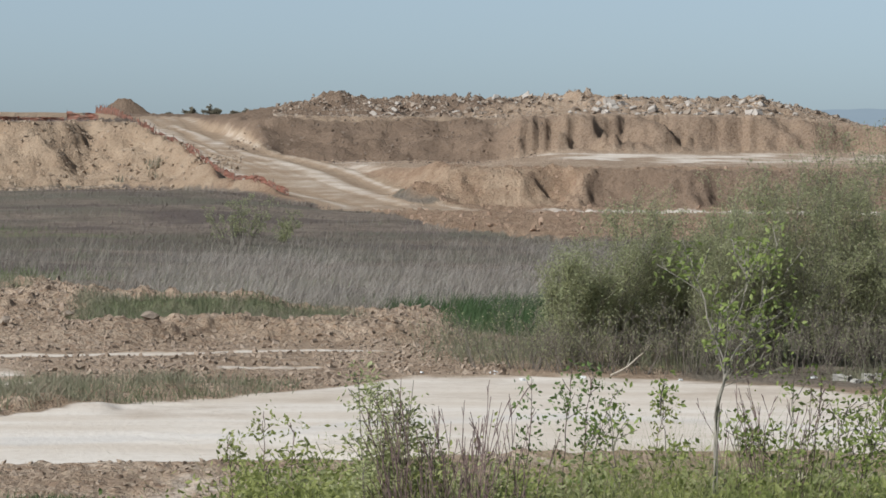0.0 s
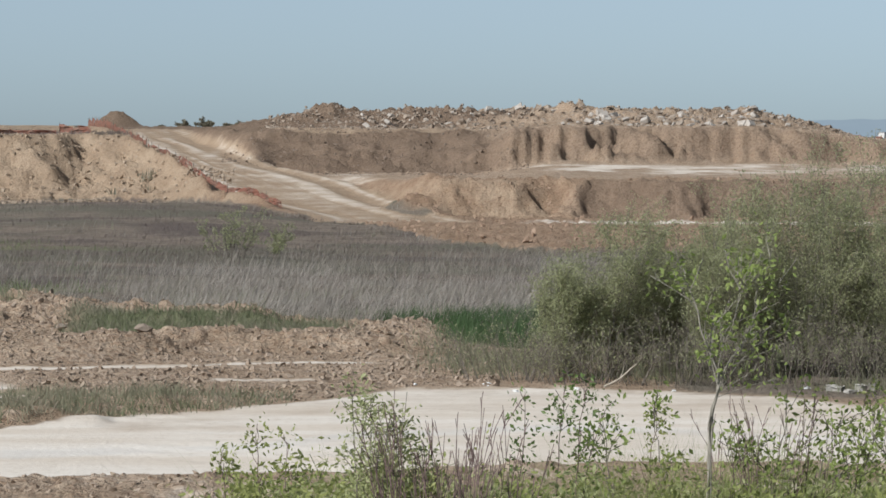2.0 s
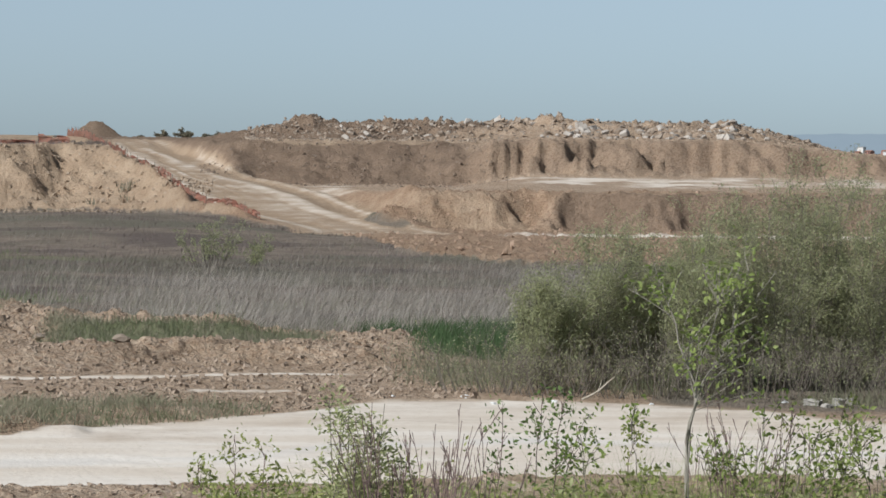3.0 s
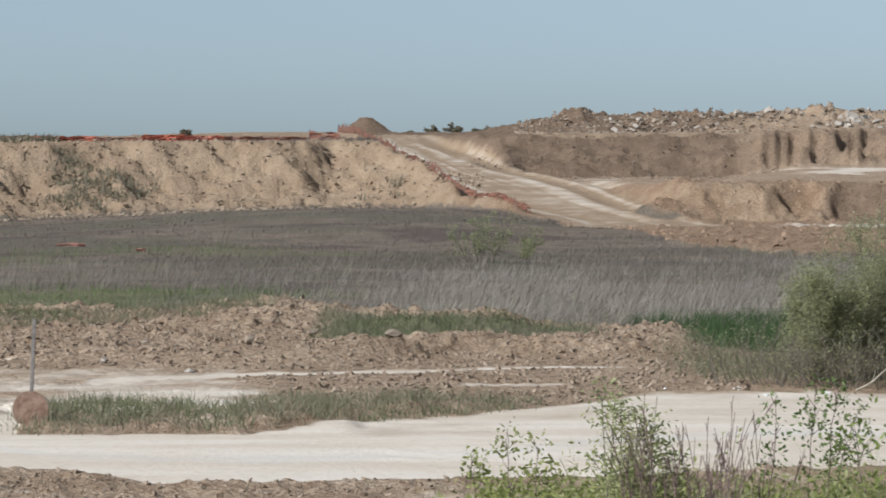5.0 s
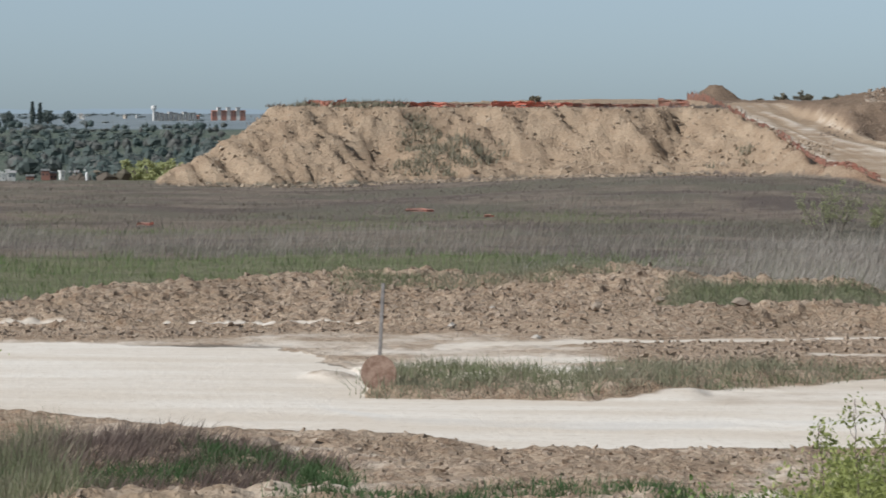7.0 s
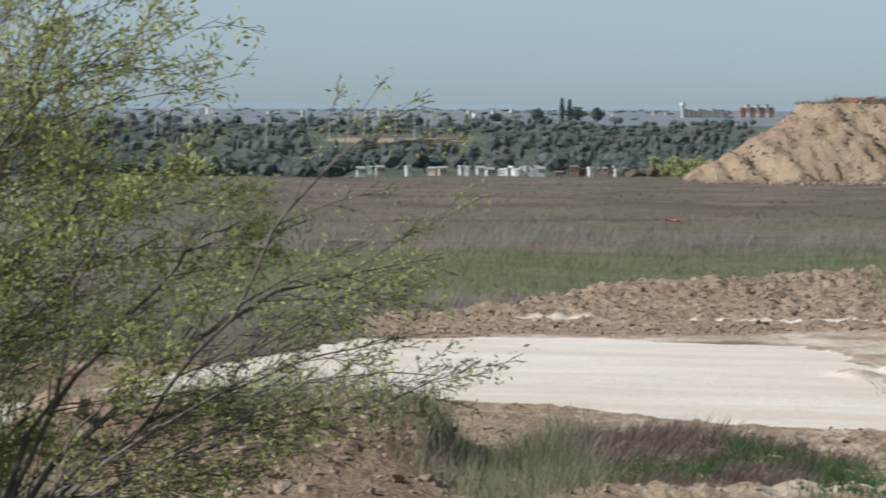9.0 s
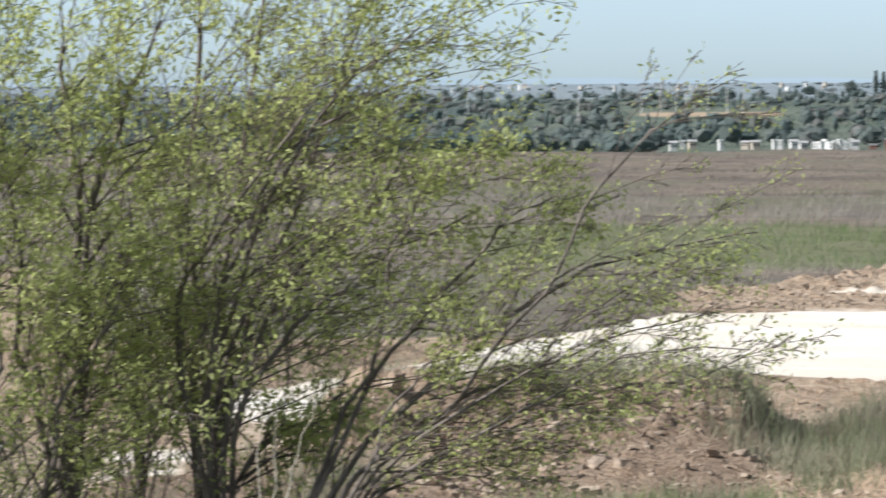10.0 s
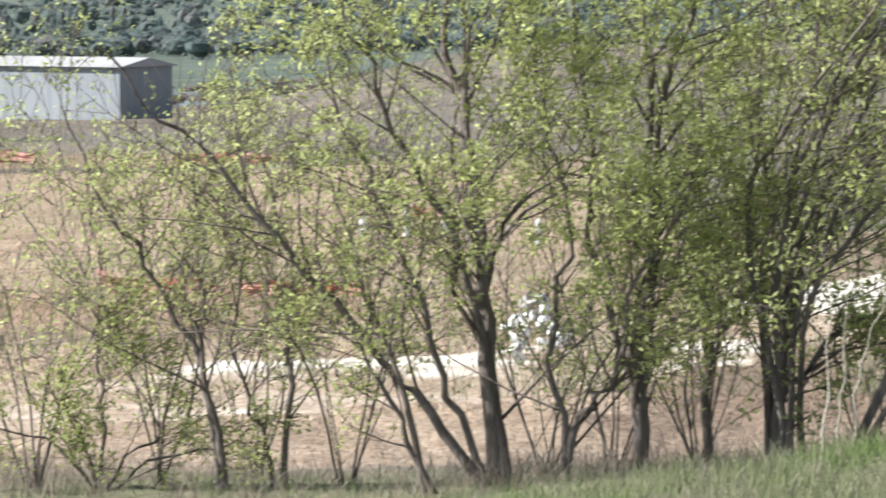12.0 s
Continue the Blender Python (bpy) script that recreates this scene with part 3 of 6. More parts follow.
M_ROCK = soil_material("rubble", (0.18, 0.137, 0.10), (0.25, 0.195, 0.145), (0.36, 0.30, 0.24))


# ---- grass ----
def blades(name, az, r, height, width, mat, label, count=6, spread=0.25, lean=0.35, seed=1, wind=0.0):
    """Tufts of blades at the places given, as one object."""
    rng = np.random.default_rng(seed)
    z, _ = land(az, r)
    p = np.stack([-r * np.sin(np.radians(az)), r * np.cos(np.radians(az)), z - 0.03], -1)
    n = len(az) * count
    p = np.repeat(p, count, 0)
    h = np.repeat(height, count) * rng.uniform(0.3, 1.15, n)
    w = np.repeat(width, count) * rng.uniform(0.6, 1.2, n)
    p[:, :2] += rng.normal(0, spread, (n, 2))
    a = rng.uniform(0, 2 * np.pi, n)
    k = rng.normal(0, lean, n) * h
    tip = p + np.stack([np.cos(a) * k + wind * h, np.sin(a) * k, h], -1)
    b = rng.normal(0, 0.5, n)
    side = np.stack([np.cos(b), np.sin(b), 0 * b], -1) * w[:, None] / 2
    mid = p * 0.45 + tip * 0.55 + np.stack([-np.cos(a) * k, -np.sin(a) * k, 0 * k], -1) * 0.12
    v = np.stack([p - side, p + side, mid + side * 0.7, mid - side * 0.7, tip], 1).reshape(-1, 3)
    i = np.arange(n)[:, None] * 5
    f = np.concatenate([i + [0, 1, 2], i + [0, 2, 3], i + [3, 2, 4]])
    return tagged(new(name, raw_mesh(name, v, f, mat)), label, "grass", kind="stuff")


def strew(n, a0, a1, r0, r1, seed, bias=1.0):
    """n places spread evenly over a sector, denser near by where bias is under 1."""
    rng = np.random.default_rng(seed)
    return rng.uniform(a0, a1, n), np.sqrt(rng.uniform(0, 1, n) ** bias * (r1 ** 2 - r0 ** 2) + r0 ** 2), rng


def all_grass():
    az, r, g = strew(24000, -8.5, 40, 76, 252, 2, 1.3)
    z, zone = land(az, r)
    x, y = -r * np.sin(np.radians(az)), r * np.cos(np.radians(az))
    bare = np.maximum.reduce([zone[k] for k in ("clay", "orange", "ochre", "chalk", "spoil")])
    keep = (bare < 0.3) & (z < 1.6) & ((r > 84) | (az > 17)) & (g.uniform(0, 1, len(az)) < 1 - 0.55 * smooth((r - 120) / 60))
    pale = fbm(x, y, 14, 4, 91) + 0.7 * smooth((150 - r) / 60) - 0.35 * smooth((az - 7) / 4) + 0.75 * band(r, 108, 146, 14) * smooth((az - 6) / 4) > 0.3
    lush = zone["green"] > 0.45
    a = keep & pale & ~lush
    blades("tall_dry_grass", az[a], r[a], g.uniform(0.2, 0.62, a.sum()), 0.008 + r[a] * 0.00008, M_GRASS_DRY, "tall pale dry grass of a fallow field", 8, 0.3, 0.5, 3, 0.22)
    a = keep & ~pale & ~lush & (g.uniform(0, 1, len(az)) < 0.75)
    blades("brown_heath", az[a], r[a], g.uniform(0.2, 0.42, a.sum()) * (1.1 - 0.5 * smooth((r[a] - 110) / 70)), 0.012 + r[a] * 0.0001, M_GRASS_DARK, "dark brown dead weeds of a fallow field", 9, 0.4, 0.8, 4, 0.2)
    az, r, g = strew(8000, -3.2, 8.0, 86, 150, 98)
    x, y = -r * np.sin(np.radians(az)), r * np.cos(np.radians(az))
    a = (fbm(x, y, 9, 4, 92) > -0.12 + 0.5 * smooth((az - 3.5) / 3.5) + 0.5 * smooth((r - 125) / 25)) & (land(az, r)[1]["clay"] < 0.4)
    blades("pale_plumes", az[a], r[a], g.uniform(0.25, 0.68, a.sum()), 0.012 + 0 * r[a], M_GRASS_PALE, "pale feathery dry grass, bent by the wind", 8, 0.3, 0.65, 99, 0.35)
    az, r, g = strew(17000, -8.5, 40, 76, 160, 5)
    z, zone = land(az, r)
    bare = np.maximum.reduce([zone[k] for k in ("clay", "orange", "ochre", "chalk")])
    a = (zone["green"] > 0.3) & (bare < 0.5) & ((az > 4) | (r > 92)) & (g.uniform(0, 1, len(az)) < 1 - 0.75 * smooth((r - 106) / 14))
    blades("meadow_grass", az[a], r[a], g.uniform(0.15, 0.38, a.sum()), 0.02 + 0 * r[a], M_GRASS_MEADOW, "short green grass at the field's edge", 7, 0.3, 0.4, 6)
    az, r, g = strew(6000, -3.0, 2.2, 77, 99, 7)
    z, zone = land(az, r)
    x, y = -r * np.sin(np.radians(az)), r * np.cos(np.radians(az))
    a = (zone["clay"] < 0.6) & (r < 94 + 9 * fbm(x, y, 4, 3, 89) - 2.0 * (az + 1)) & (fbm(x, y, 5, 3, 90) > -0.5 + 0.75 * smooth((r - 86) / 11) + 1.6 * smooth((az - 0.5) / 1.2))
    blades("lush_grass", az[a], r[a], g.uniform(0.25, 0.55, a.sum()), 0.018 + 0 * r[a], M_GRASS_LUSH, "rich green grass in a damp hollow", 9, 0.25, 0.6, 8, 0.25)
    az, r, g = strew(12000, 1.2, 11, 56, 90, 9)
    z, zone = land(az, r)
    a = (zone["green"] > 0.3) & (zone["chalk"] < 0.6)
    blades("verge_weeds", az[a], r[a], g.uniform(0.12, 0.34, a.sum()), 0.016 + 0 * r[a], M_GRASS_VERGE, "grey-green weeds along the road's verge", 8, 0.2, 0.9, 10)
    az, r, g = strew(3400, -8.5, 3.5, 58, 76, 11)
    x, y = -r * np.sin(np.radians(az)), r * np.cos(np.radians(az))
    a = (r > down(line(az, [(-9, 4.05), (-2, 3.8), (3, 3.8)]))) & (fbm(x, y, 4, 3, 92) > -0.02 + 0.6 * smooth((az + 1.0) / 2))
    blades("ditch_weeds", az[a], r[a], g.uniform(0.15, 0.55, a.sum()), 0.011 + 0 * r[a], M_GRASS_VERGE, "rough grey-green weeds at the foot of willows", 10, 0.4, 1.0, 12)
    # weed heap beside the road
    az, r, g = strew(2600, 10.8, 17.6, 40.5, 48.5, 13)
    x, y = -r * np.sin(np.radians(az)), r * np.cos(np.radians(az))
    inside = ((az - 14.0) / 3.3) ** 2 + ((r - 44.4) / 3.0) ** 2 + 0.8 * fbm(x, y, 2, 3, 93) < 0.85
    green = fbm(x, y, 1.6, 3, 94) + 0.12 * (42.6 - r) > 0.0
    a = inside & ~green
    blades("dead_weeds", az[a], r[a], g.uniform(0.14, 0.36, a.sum()), 0.011 + 0 * r[a], M_STALK_DARK, "dead purple-brown weeds on a low heap", 12, 0.14, 0.5, 14, 0.5)
    a = inside & green
    blades("heap_weeds", az[a], r[a], g.uniform(0.1, 0.28, a.sum()), 0.016 + 0 * r[a], M_GRASS_LUSH, "fresh green weeds on a low heap", 10, 0.14, 0.9, 15)
    # grey-green clump and weeds on the brown bank
    az, r, g = strew(1700, 15.2, 25, 37, 47, 16)
    x, y = -r * np.sin(np.radians(az)), r * np.cos(np.radians(az))
    a = (((az - 16.1) / 0.9) ** 2 + ((r - 41) / 2.6) ** 2 < 1) | (fbm(x, y, 2, 3, 95) > 0.22)
    blades("rank_grass", az[a], r[a], g.uniform(0.25, 0.6, a.sum()), 0.012 + 0 * r[a], M_GRASS_VERGE, "rank grey-green grass on a brown bank", 11, 0.13, 0.6, 17)
    # the bank under the camera
    az, r, g = strew(8000, 12, 40.5, 16.4, 22.8, 18)
    a = (g.uniform(0, 1, len(az)) < 0.15 + 0.85 * band(az, 19.5, 28.2, 2.0)) | ((r < 19.6) & (az > 16))
    blades("bank_grass", az[a], r[a], g.uniform(0.06, 0.2, a.sum()), 0.006 + 0 * r[a], M_GRASS_SLOPE, "fresh green grass on a sloping bank", 9, 0.07, 0.6, 19)
    az, r, g = strew(2200, 2, 12, 35.5, 44, 20)
    x, y = -r * np.sin(np.radians(az)), r * np.cos(np.radians(az))
    a = fbm(x, y, 2.5, 3, 96) + 0.09 * (39.5 - r) > 0.08
    blades("ground_weeds", az[a], r[a], g.uniform(0.06, 0.22, a.sum()), 0.016 + 0 * r[a], M_GRASS_LUSH, "low dark green weeds on bare mud", 9, 0.12, 0.8, 21)
    # dead brush round the trees' feet
    az, r, g = strew(1500, 23.4, 40.6, 20.6, 25.5, 28)
    x, y = -r * np.sin(np.radians(az)), r * np.cos(np.radians(az))
    a = fbm(x, y, 1.3, 3, 83) > -0.15
    blades("dead_brush", az[a], r[a], g.uniform(0.1, 0.36, a.sum()), 0.006 + 0 * r[a], M_STALK, "tangled dead stalks round the trees' feet", 7, 0.2, 0.9, 29, 0.1)
    # dry weeds on the waste ground behind the trees
    az, r, g = strew(3200, 24, 40.5, 38, 110, 26, 1.2)
    x, y = -r * np.sin(np.radians(az)), r * np.cos(np.radians(az))
    z, zone = land(az, r)
    a = (zone["chalk"] < 0.4) & (fbm(x, y, 6, 3, 89) > -0.05)
    blades("waste_weeds", az[a], r[a], g.uniform(0.1, 0.4, a.sum()), 0.012 + r[a] * 0.0001, M_GRASS_VERGE, "sparse dry weeds on waste ground", 9, 0.3, 0.6, 27)
    # scrub that clings to the loose face of the tip
    az, r, g = strew(4200, 4.0, 13.6, 225, 240, 22)
    x, y = -r * np.sin(np.radians(az)), r * np.cos(np.radians(az))
    z, zone = land(az, r)
    a = (fbm(x, y, 9, 4, 97) > 0.33) & (z > 0.5)
    blades("slope_scrub", az[a], r[a], g.uniform(0.25, 0.65, a.sum()), 0.07 + 0 * r[a], M_LEAF_SCRUB, "grey-brown scrub clinging to loose soil", 9, 0.25, 0.7, 23)
    az, r, g = strew(1200, 4.9, 12.6, 237, 250, 24)
    blades("rim_weeds", az, r, g.uniform(0.12, 0.35, len(az)), 0.05 + 0 * r, M_GRASS_DARK, "dark dead weeds along the tip's rim", 8, 0.4, 0.5, 25)


all_grass()


# ---- clods and rubble ----
def stone(seed, rough=0.35, flat=0.7, cuts=1):
    bm = bmesh.new()
    bmesh.ops.create_icosphere(bm, subdivisions=cuts, radius=0.5)
    g = random.Random(seed)
    off = Vector((g.uniform(0, 50), g.uniform(0, 50), g.uniform(0, 50)))
    for v in bm.verts:
        v.co *= 1 + rough * noise.noise(v.co * 2.2 + off) * 1.6 + g.uniform(-0.12, 0.12)
        v.co.z *= flat
    return bm


def scatter_stones(name, az, r, size, mat, label, seed, sink=0.25):
    """Many loose lumps as one object."""
    shapes, rng = [], np.random.default_rng(seed)
    for k in range(10):
        bm = bmesh.new()
        bmesh.ops.create_cube(bm, size=0.8)
        for v in bm.verts:
            v.co = Vector((v.co.x * rng.uniform(0.3, 1.4), v.co.y * rng.uniform(0.3, 1.4), v.co.z * rng.uniform(0.15, 1.1)))
        bmesh.ops.triangulate(bm, faces=bm.faces[:])
        bm.verts.index_update()
        shapes.append((np.array([v.co[:] for v in bm.verts]), np.array([[v.index for v in f.verts] for f in bm.faces])))
        bm.free()
    z, _ = land(az, r)
    vs, fs, n = [], [], 0
    for i in range(len(az)):
        v, f = shapes[rng.integers(10)]
        a = rng.uniform(0, 6.28)
        c, s = math.cos(a), math.sin(a)
        w = v * rng.uniform(0.7, 1.3, 3) * size[i]
        w[:, 2] += w[:, 0] * rng.uniform(-0.6, 0.6)
        w = np.stack([w[:, 0] * c - w[:, 1] * s, w[:, 0] * s + w[:, 1] * c, w[:, 2]], -1)
        vs.append(w + [-r[i] * math.sin(radians(az[i])), r[i] * math.cos(radians(az[i])), z[i] + size[i] * (0.35 - sink)])
        fs.append(f + n)
        n += len(v)
    return tagged(new(name, raw_mesh(name, np.concatenate(vs), np.concatenate(fs), mat)), label, "clods", kind="stuff")


def all_stones():
    az, r, g = strew(26000, -1, 19, 62, 92, 31)
    z, zone = land(az, r)
    a = (zone["clay"] > 0.5) & (zone["chalk"] < 0.3)
    scatter_stones("windrow_clods", az[a], r[a], g.uniform(0.4, 1.0, len(az))[a] ** 5 * 0.12 + 0.02, M_CLOD, "brown clods of dug earth in long windrows", 32)
    az, r, g = strew(6000, 3, 25, 36, 50, 33)
    z, zone = land(az, r)
    a = (zone["chalk"] < 0.5) & (zone["clay"] > 0.3)
    scatter_stones("mud_clods", az[a], r[a], g.uniform(0.3, 1.0, len(az))[a] ** 5 * 0.085 + 0.012, M_CLOD, "small brown clods on the muddy roadside", 34)
    az, r, g = strew(2600, 16.2, 25, 33, 46, 45)
    x, y = -r * np.sin(np.radians(az)), r * np.cos(np.radians(az))
    a = fbm(x, y, 2.2, 3, 46) > -0.1
    scatter_stones("bank_rubble", az[a], r[a], g.uniform(0.3, 1.0, len(az))[a] ** 5 * 0.2 + 0.02, soil_material("bank_clod", (0.19, 0.135, 0.095), (0.27, 0.20, 0.145), (0.38, 0.305, 0.235)), "orange-brown clods and stones on a dug bank", 47, 0.35)
    az, r, g = strew(1500, -7, 1.6, 150, 208, 35)
    z, zone = land(az, r)
    a = (zone["orange"] > 0.3) & (zone["chalk"] < 0.4)
    scatter_stones("pit_clods", az[a], r[a], g.uniform(0.3, 1.0, len(az))[a] ** 5 * 0.26 + 0.04, soil_material("orange_clod", (0.24, 0.155, 0.105), (0.33, 0.225, 0.155), (0.40, 0.29, 0.21)), "reddish clods of clay on the pit floor", 36)
    az, r, g = strew(6200, -6.8, 2.7, 257, 280, 37)
    scatter_stones("spoil_lumps", az, r, g.uniform(0.3, 1.0, len(az)) ** 3 * 0.36 + 0.05, M_ROCK, "broken stone and earth on the spoil heap", 38, 0.42)
    az, r, g = strew(1500, -1.6, 3.4, 243, 256, 39, 1.6)
    scatter_stones("slope_lumps", az, r, g.uniform(0.3, 1.0, len(az)) ** 6 * 0.2 + 0.03, soil_material("tip_clod", (0.16, 0.12, 0.09), (0.22, 0.17, 0.13), (0.28, 0.22, 0.17)), "brown lumps on a tipped slope", 40)
    az, r, g = strew(6500, 3.2, 13.6, 220, 237, 41)
    scatter_stones("face_lumps", az, r, g.uniform(0.3, 1.0, len(az)) ** 5 * 0.24 + 0.04, soil_material("sandy_clod", (0.29, 0.22, 0.155), (0.37, 0.29, 0.21), (0.43, 0.345, 0.26)), "sandy lumps on the loose face", 42)


all_stones()


def slab(seed):
    """A broken block: a skewed box with chipped corners."""
    g, bm = random.Random(seed), bmesh.new()
    bmesh.ops.create_cube(bm, size=0.85)
    for v in bm.verts:
        v.co = Vector((v.co.x * g.uniform(0.6, 1.35), v.co.y * g.uniform(0.5, 1.2), v.co.z * g.uniform(0.35, 0.95)))
    bmesh.ops.bevel(bm, geom=bm.verts[:] + bm.edges[:], offset=0.07, segments=1, affect="EDGES", profile=0.5)
    for v in bm.verts:
        v.co += Vector((g.uniform(-1, 1), g.uniform(-1, 1), g.uniform(-1, 1))) * 0.035
    return bm


def boulders():
    pale = soil_material("pale_stone", (0.31, 0.265, 0.22), (0.39, 0.345, 0.295), (0.49, 0.45, 0.40))
    shapes = []
    for k in range(9):
        bm = slab(900 + k) if k < 4 else stone(900 + k, 0.45, 0.62)
        me = bpy.data.meshes.new("boulder")
        bm.to_mesh(me)
        bm.free()
        me.materials.append(M_ROCK if 3 < k < 8 else pale)
        shapes.append(me)
    g = random.Random(7)
    for k in range(290):
        az = g.uniform(-5.6, 1.2) if k % 3 else g.uniform(-5.2, -2.6)
        r = g.uniform(251.5, 262) if az < -2.0 else g.uniform(264, 274)
        s = 0.22 + 0.6 * g.random() ** 2.2
        ob = new("boulder", shapes[g.randrange(8)])
        ob.matrix_world = Matrix.Translation(place(az, r, s * 0.12)) @ pose(0, 0, 0, g.uniform(-35, 35), g.uniform(-35, 35), g.uniform(0, 360)) @ Matrix.Diagonal((s * g.uniform(0.8, 1.5), s, s * g.uniform(0.7, 1.1), 1))
        tagged(ob, "pale broken boulder on the spoil heap", "boulder", "boulders on the spoil heap")
    for az, r, s, mat in ((7.85, 71.5, 0.22, 8), (8.55, 80, 0.2, 8), (4.63, 75.5, 0.42, 6), (3.46, 71.0, 0.16, 7), (12.15, 46.5, 0.42, 6), (6.9, 75, 0.3, 5), (9.2, 74, 0.25, 8), (5.9, 82, 0.3, 6)):
        ob = new("boulder", shapes[mat])
        ob.matrix_world = Matrix.Translation(place(az, r, s * 0.2)) @ pose(0, 0, 0, 10, 15, az * 90) @ Matrix.Diagonal((s, s, s, 1))
        tagged(ob, "single rough stone lying on dug earth" if mat == 8 else "single brown clod standing out of dug earth", "stone")


boulders()


# ---- trees and shrubs ----
class Wood:
    """Gathers the tubes of branches and the places of leaves of one plant."""

    def __init__(self, seed):
        self.g = random.Random(seed)
        self.v, self.f, self.leaves, self.splay, self.low, self.count = [], [], [], 1.0, 0.25, 0

    def tube(self, pts, radii, sides=5):
        n0 = self.count
        ring = []
        for i, (p, q) in enumerate(zip(pts, radii)):
            d = (pts[min(i + 1, len(pts) - 1)] - pts[max(i - 1, 0)]).normalized()
            a = d.orthogonal().normalized()
            b = d.cross(a)
            ring += [(p + (a * math.cos(6.2832 * k / sides) + b * math.sin(6.2832 * k / sides)) * q)[:] for k in range(sides)]
        self.v.append(ring)
        self.count += len(ring)
        for i in range(len(pts) - 1):
            for k in range(sides):
                o, m = n0 + i * sides, (k + 1) % sides
                self.f.append((o + k, o + m, o + sides + m, o + sides + k))

    def grow(self, start, way, length, radius, level, kids, leafy=1.0, droop=0.0, wind=0.0, bend=0.25, ratio=0.55):
        """One limb, its side limbs and its leaves."""
        g = self.g
        steps = 8 if radius > 0.014 else (4 if radius > 0.0065 else 2)
        pts, radii, p, d = [start], [radius], start.copy(), way.normalized()
        for i in range(steps):
            d = (d + Vector((g.uniform(-bend, bend) + wind, g.uniform(-bend, bend), g.uniform(-bend, bend) * 0.7 + droop))).normalized()
            p = p + d * length / steps
            pts.append(p.copy())
            radii.append(max(radius * (1 - 0.85 * (i + 1) / steps), 0.0022))
        self.tube(pts, radii, 6 if radius > 0.03 else (4 if radius > 0.012 else 3))
        self.limbs(pts, length, radius, level, kids, leafy, droop, wind, bend, ratio)

    def limbs(self, pts, length, radius, level, kids, leafy, droop, wind, bend, ratio, lowest=None):
        g, steps = self.g, len(pts) - 1
        lowest = self.low if lowest is None else lowest
        if level >= len(kids):
            for _ in range(int(leafy * 7 + g.random())):
                i = g.uniform(0.15, 0.999) * steps
                q = pts[int(i)].lerp(pts[int(i) + 1], i % 1)
                self.leaves.append(q + Vector((g.uniform(-1, 1), g.uniform(-1, 1), g.uniform(-1, 1))) * 0.075)
            return
        for _ in range(kids[level]):
            t = g.uniform(lowest, 0.98)
            i = min(int(t * steps), steps - 1)
            q = pts[i].lerp(pts[i + 1], t * steps - i)
            d = (pts[i + 1] - pts[i]).normalized()
            out = d.orthogonal().normalized()
            out.rotate(Matrix.Rotation(g.uniform(0, 6.28), 3, d))
            self.grow(q, d * g.uniform(0.6, 1.1) + out * g.uniform(0.45, 0.95) * self.splay, length * ratio * (1.15 - 0.6 * t) * g.uniform(0.7, 1.2), max(radius * 0.4 * (1 - 0.6 * t), 0.0026), level + 1, kids, leafy, droop, wind, bend, ratio)

    def leaf_mesh(self, name, size, slim, mat, wind=0.4, tuft=1):
        g = np.random.default_rng(len(self.leaves))
        c = np.repeat(np.array([q[:] for q in self.leaves]), tuft, 0)
        n = len(c)
        c = c + g.normal(0, size * 0.9, (n, 3)) * (tuft > 1)
        d = g.normal(0, 1, (n, 3)) + [wind, 0, -0.25]
        d /= np.linalg.norm(d, axis=1)[:, None]
        e = np.cross(d, g.normal(0, 1, (n, 3)))
        e /= np.linalg.norm(e, axis=1)[:, None]
        up = np.cross(d, e)
        s = (size * g.uniform(0.6, 1.25, n))[:, None]
        v = np.stack([c, c + d * s * 0.45 + e * s * slim + up * s * 0.06, c + d * s, c + d * s * 0.45 - e * s * slim + up * s * 0.06], 1).reshape(-1, 3)
        i = np.arange(n)[:, None] * 4
        return raw_mesh(name, v, np.concatenate([i + [0, 1, 2], i + [0, 2, 3]]), mat)

    def wood_mesh(self, name, mat):
        return raw_mesh(name, np.concatenate([np.array(a) for a in self.v]), self.f, mat, flat=False)


def plant(name, at, label, category, wood, bark, leaf, size, slim, group="", crown="crown", stem="trunk", wind=0.4, tuft=1):
    ob = base(name, at, label, category, group)
    for me, nm in ((wood.wood_mesh(stem, bark), stem), (wood.leaf_mesh(crown, size, slim, leaf, wind, tuft) if wood.leaves else None, crown)):
        if me:
            me.transform(Matrix.Translation(-Vector(at)))
            part(nm, me, None, ob)
    return ob


def path_of(points, n=12):
    """A smooth limb through a few places."""
    out = []
    for k in range(n + 1):
        t = k / n * (len(points) - 1)
        i = min(int(t), len(points) - 2)
        p0, p1, p2, p3 = points[max(i - 1, 0)], points[i], points[i + 1], points[min(i + 2, len(points) - 1)]
        u = t - i
        out.append(0.5 * ((2 * p1) + (p2 - p0) * u + (2 * p0 - 5 * p1 + 4 * p2 - p3) * u * u + (3 * p1 - p0 - 3 * p2 + p3) * u ** 3))
    return out


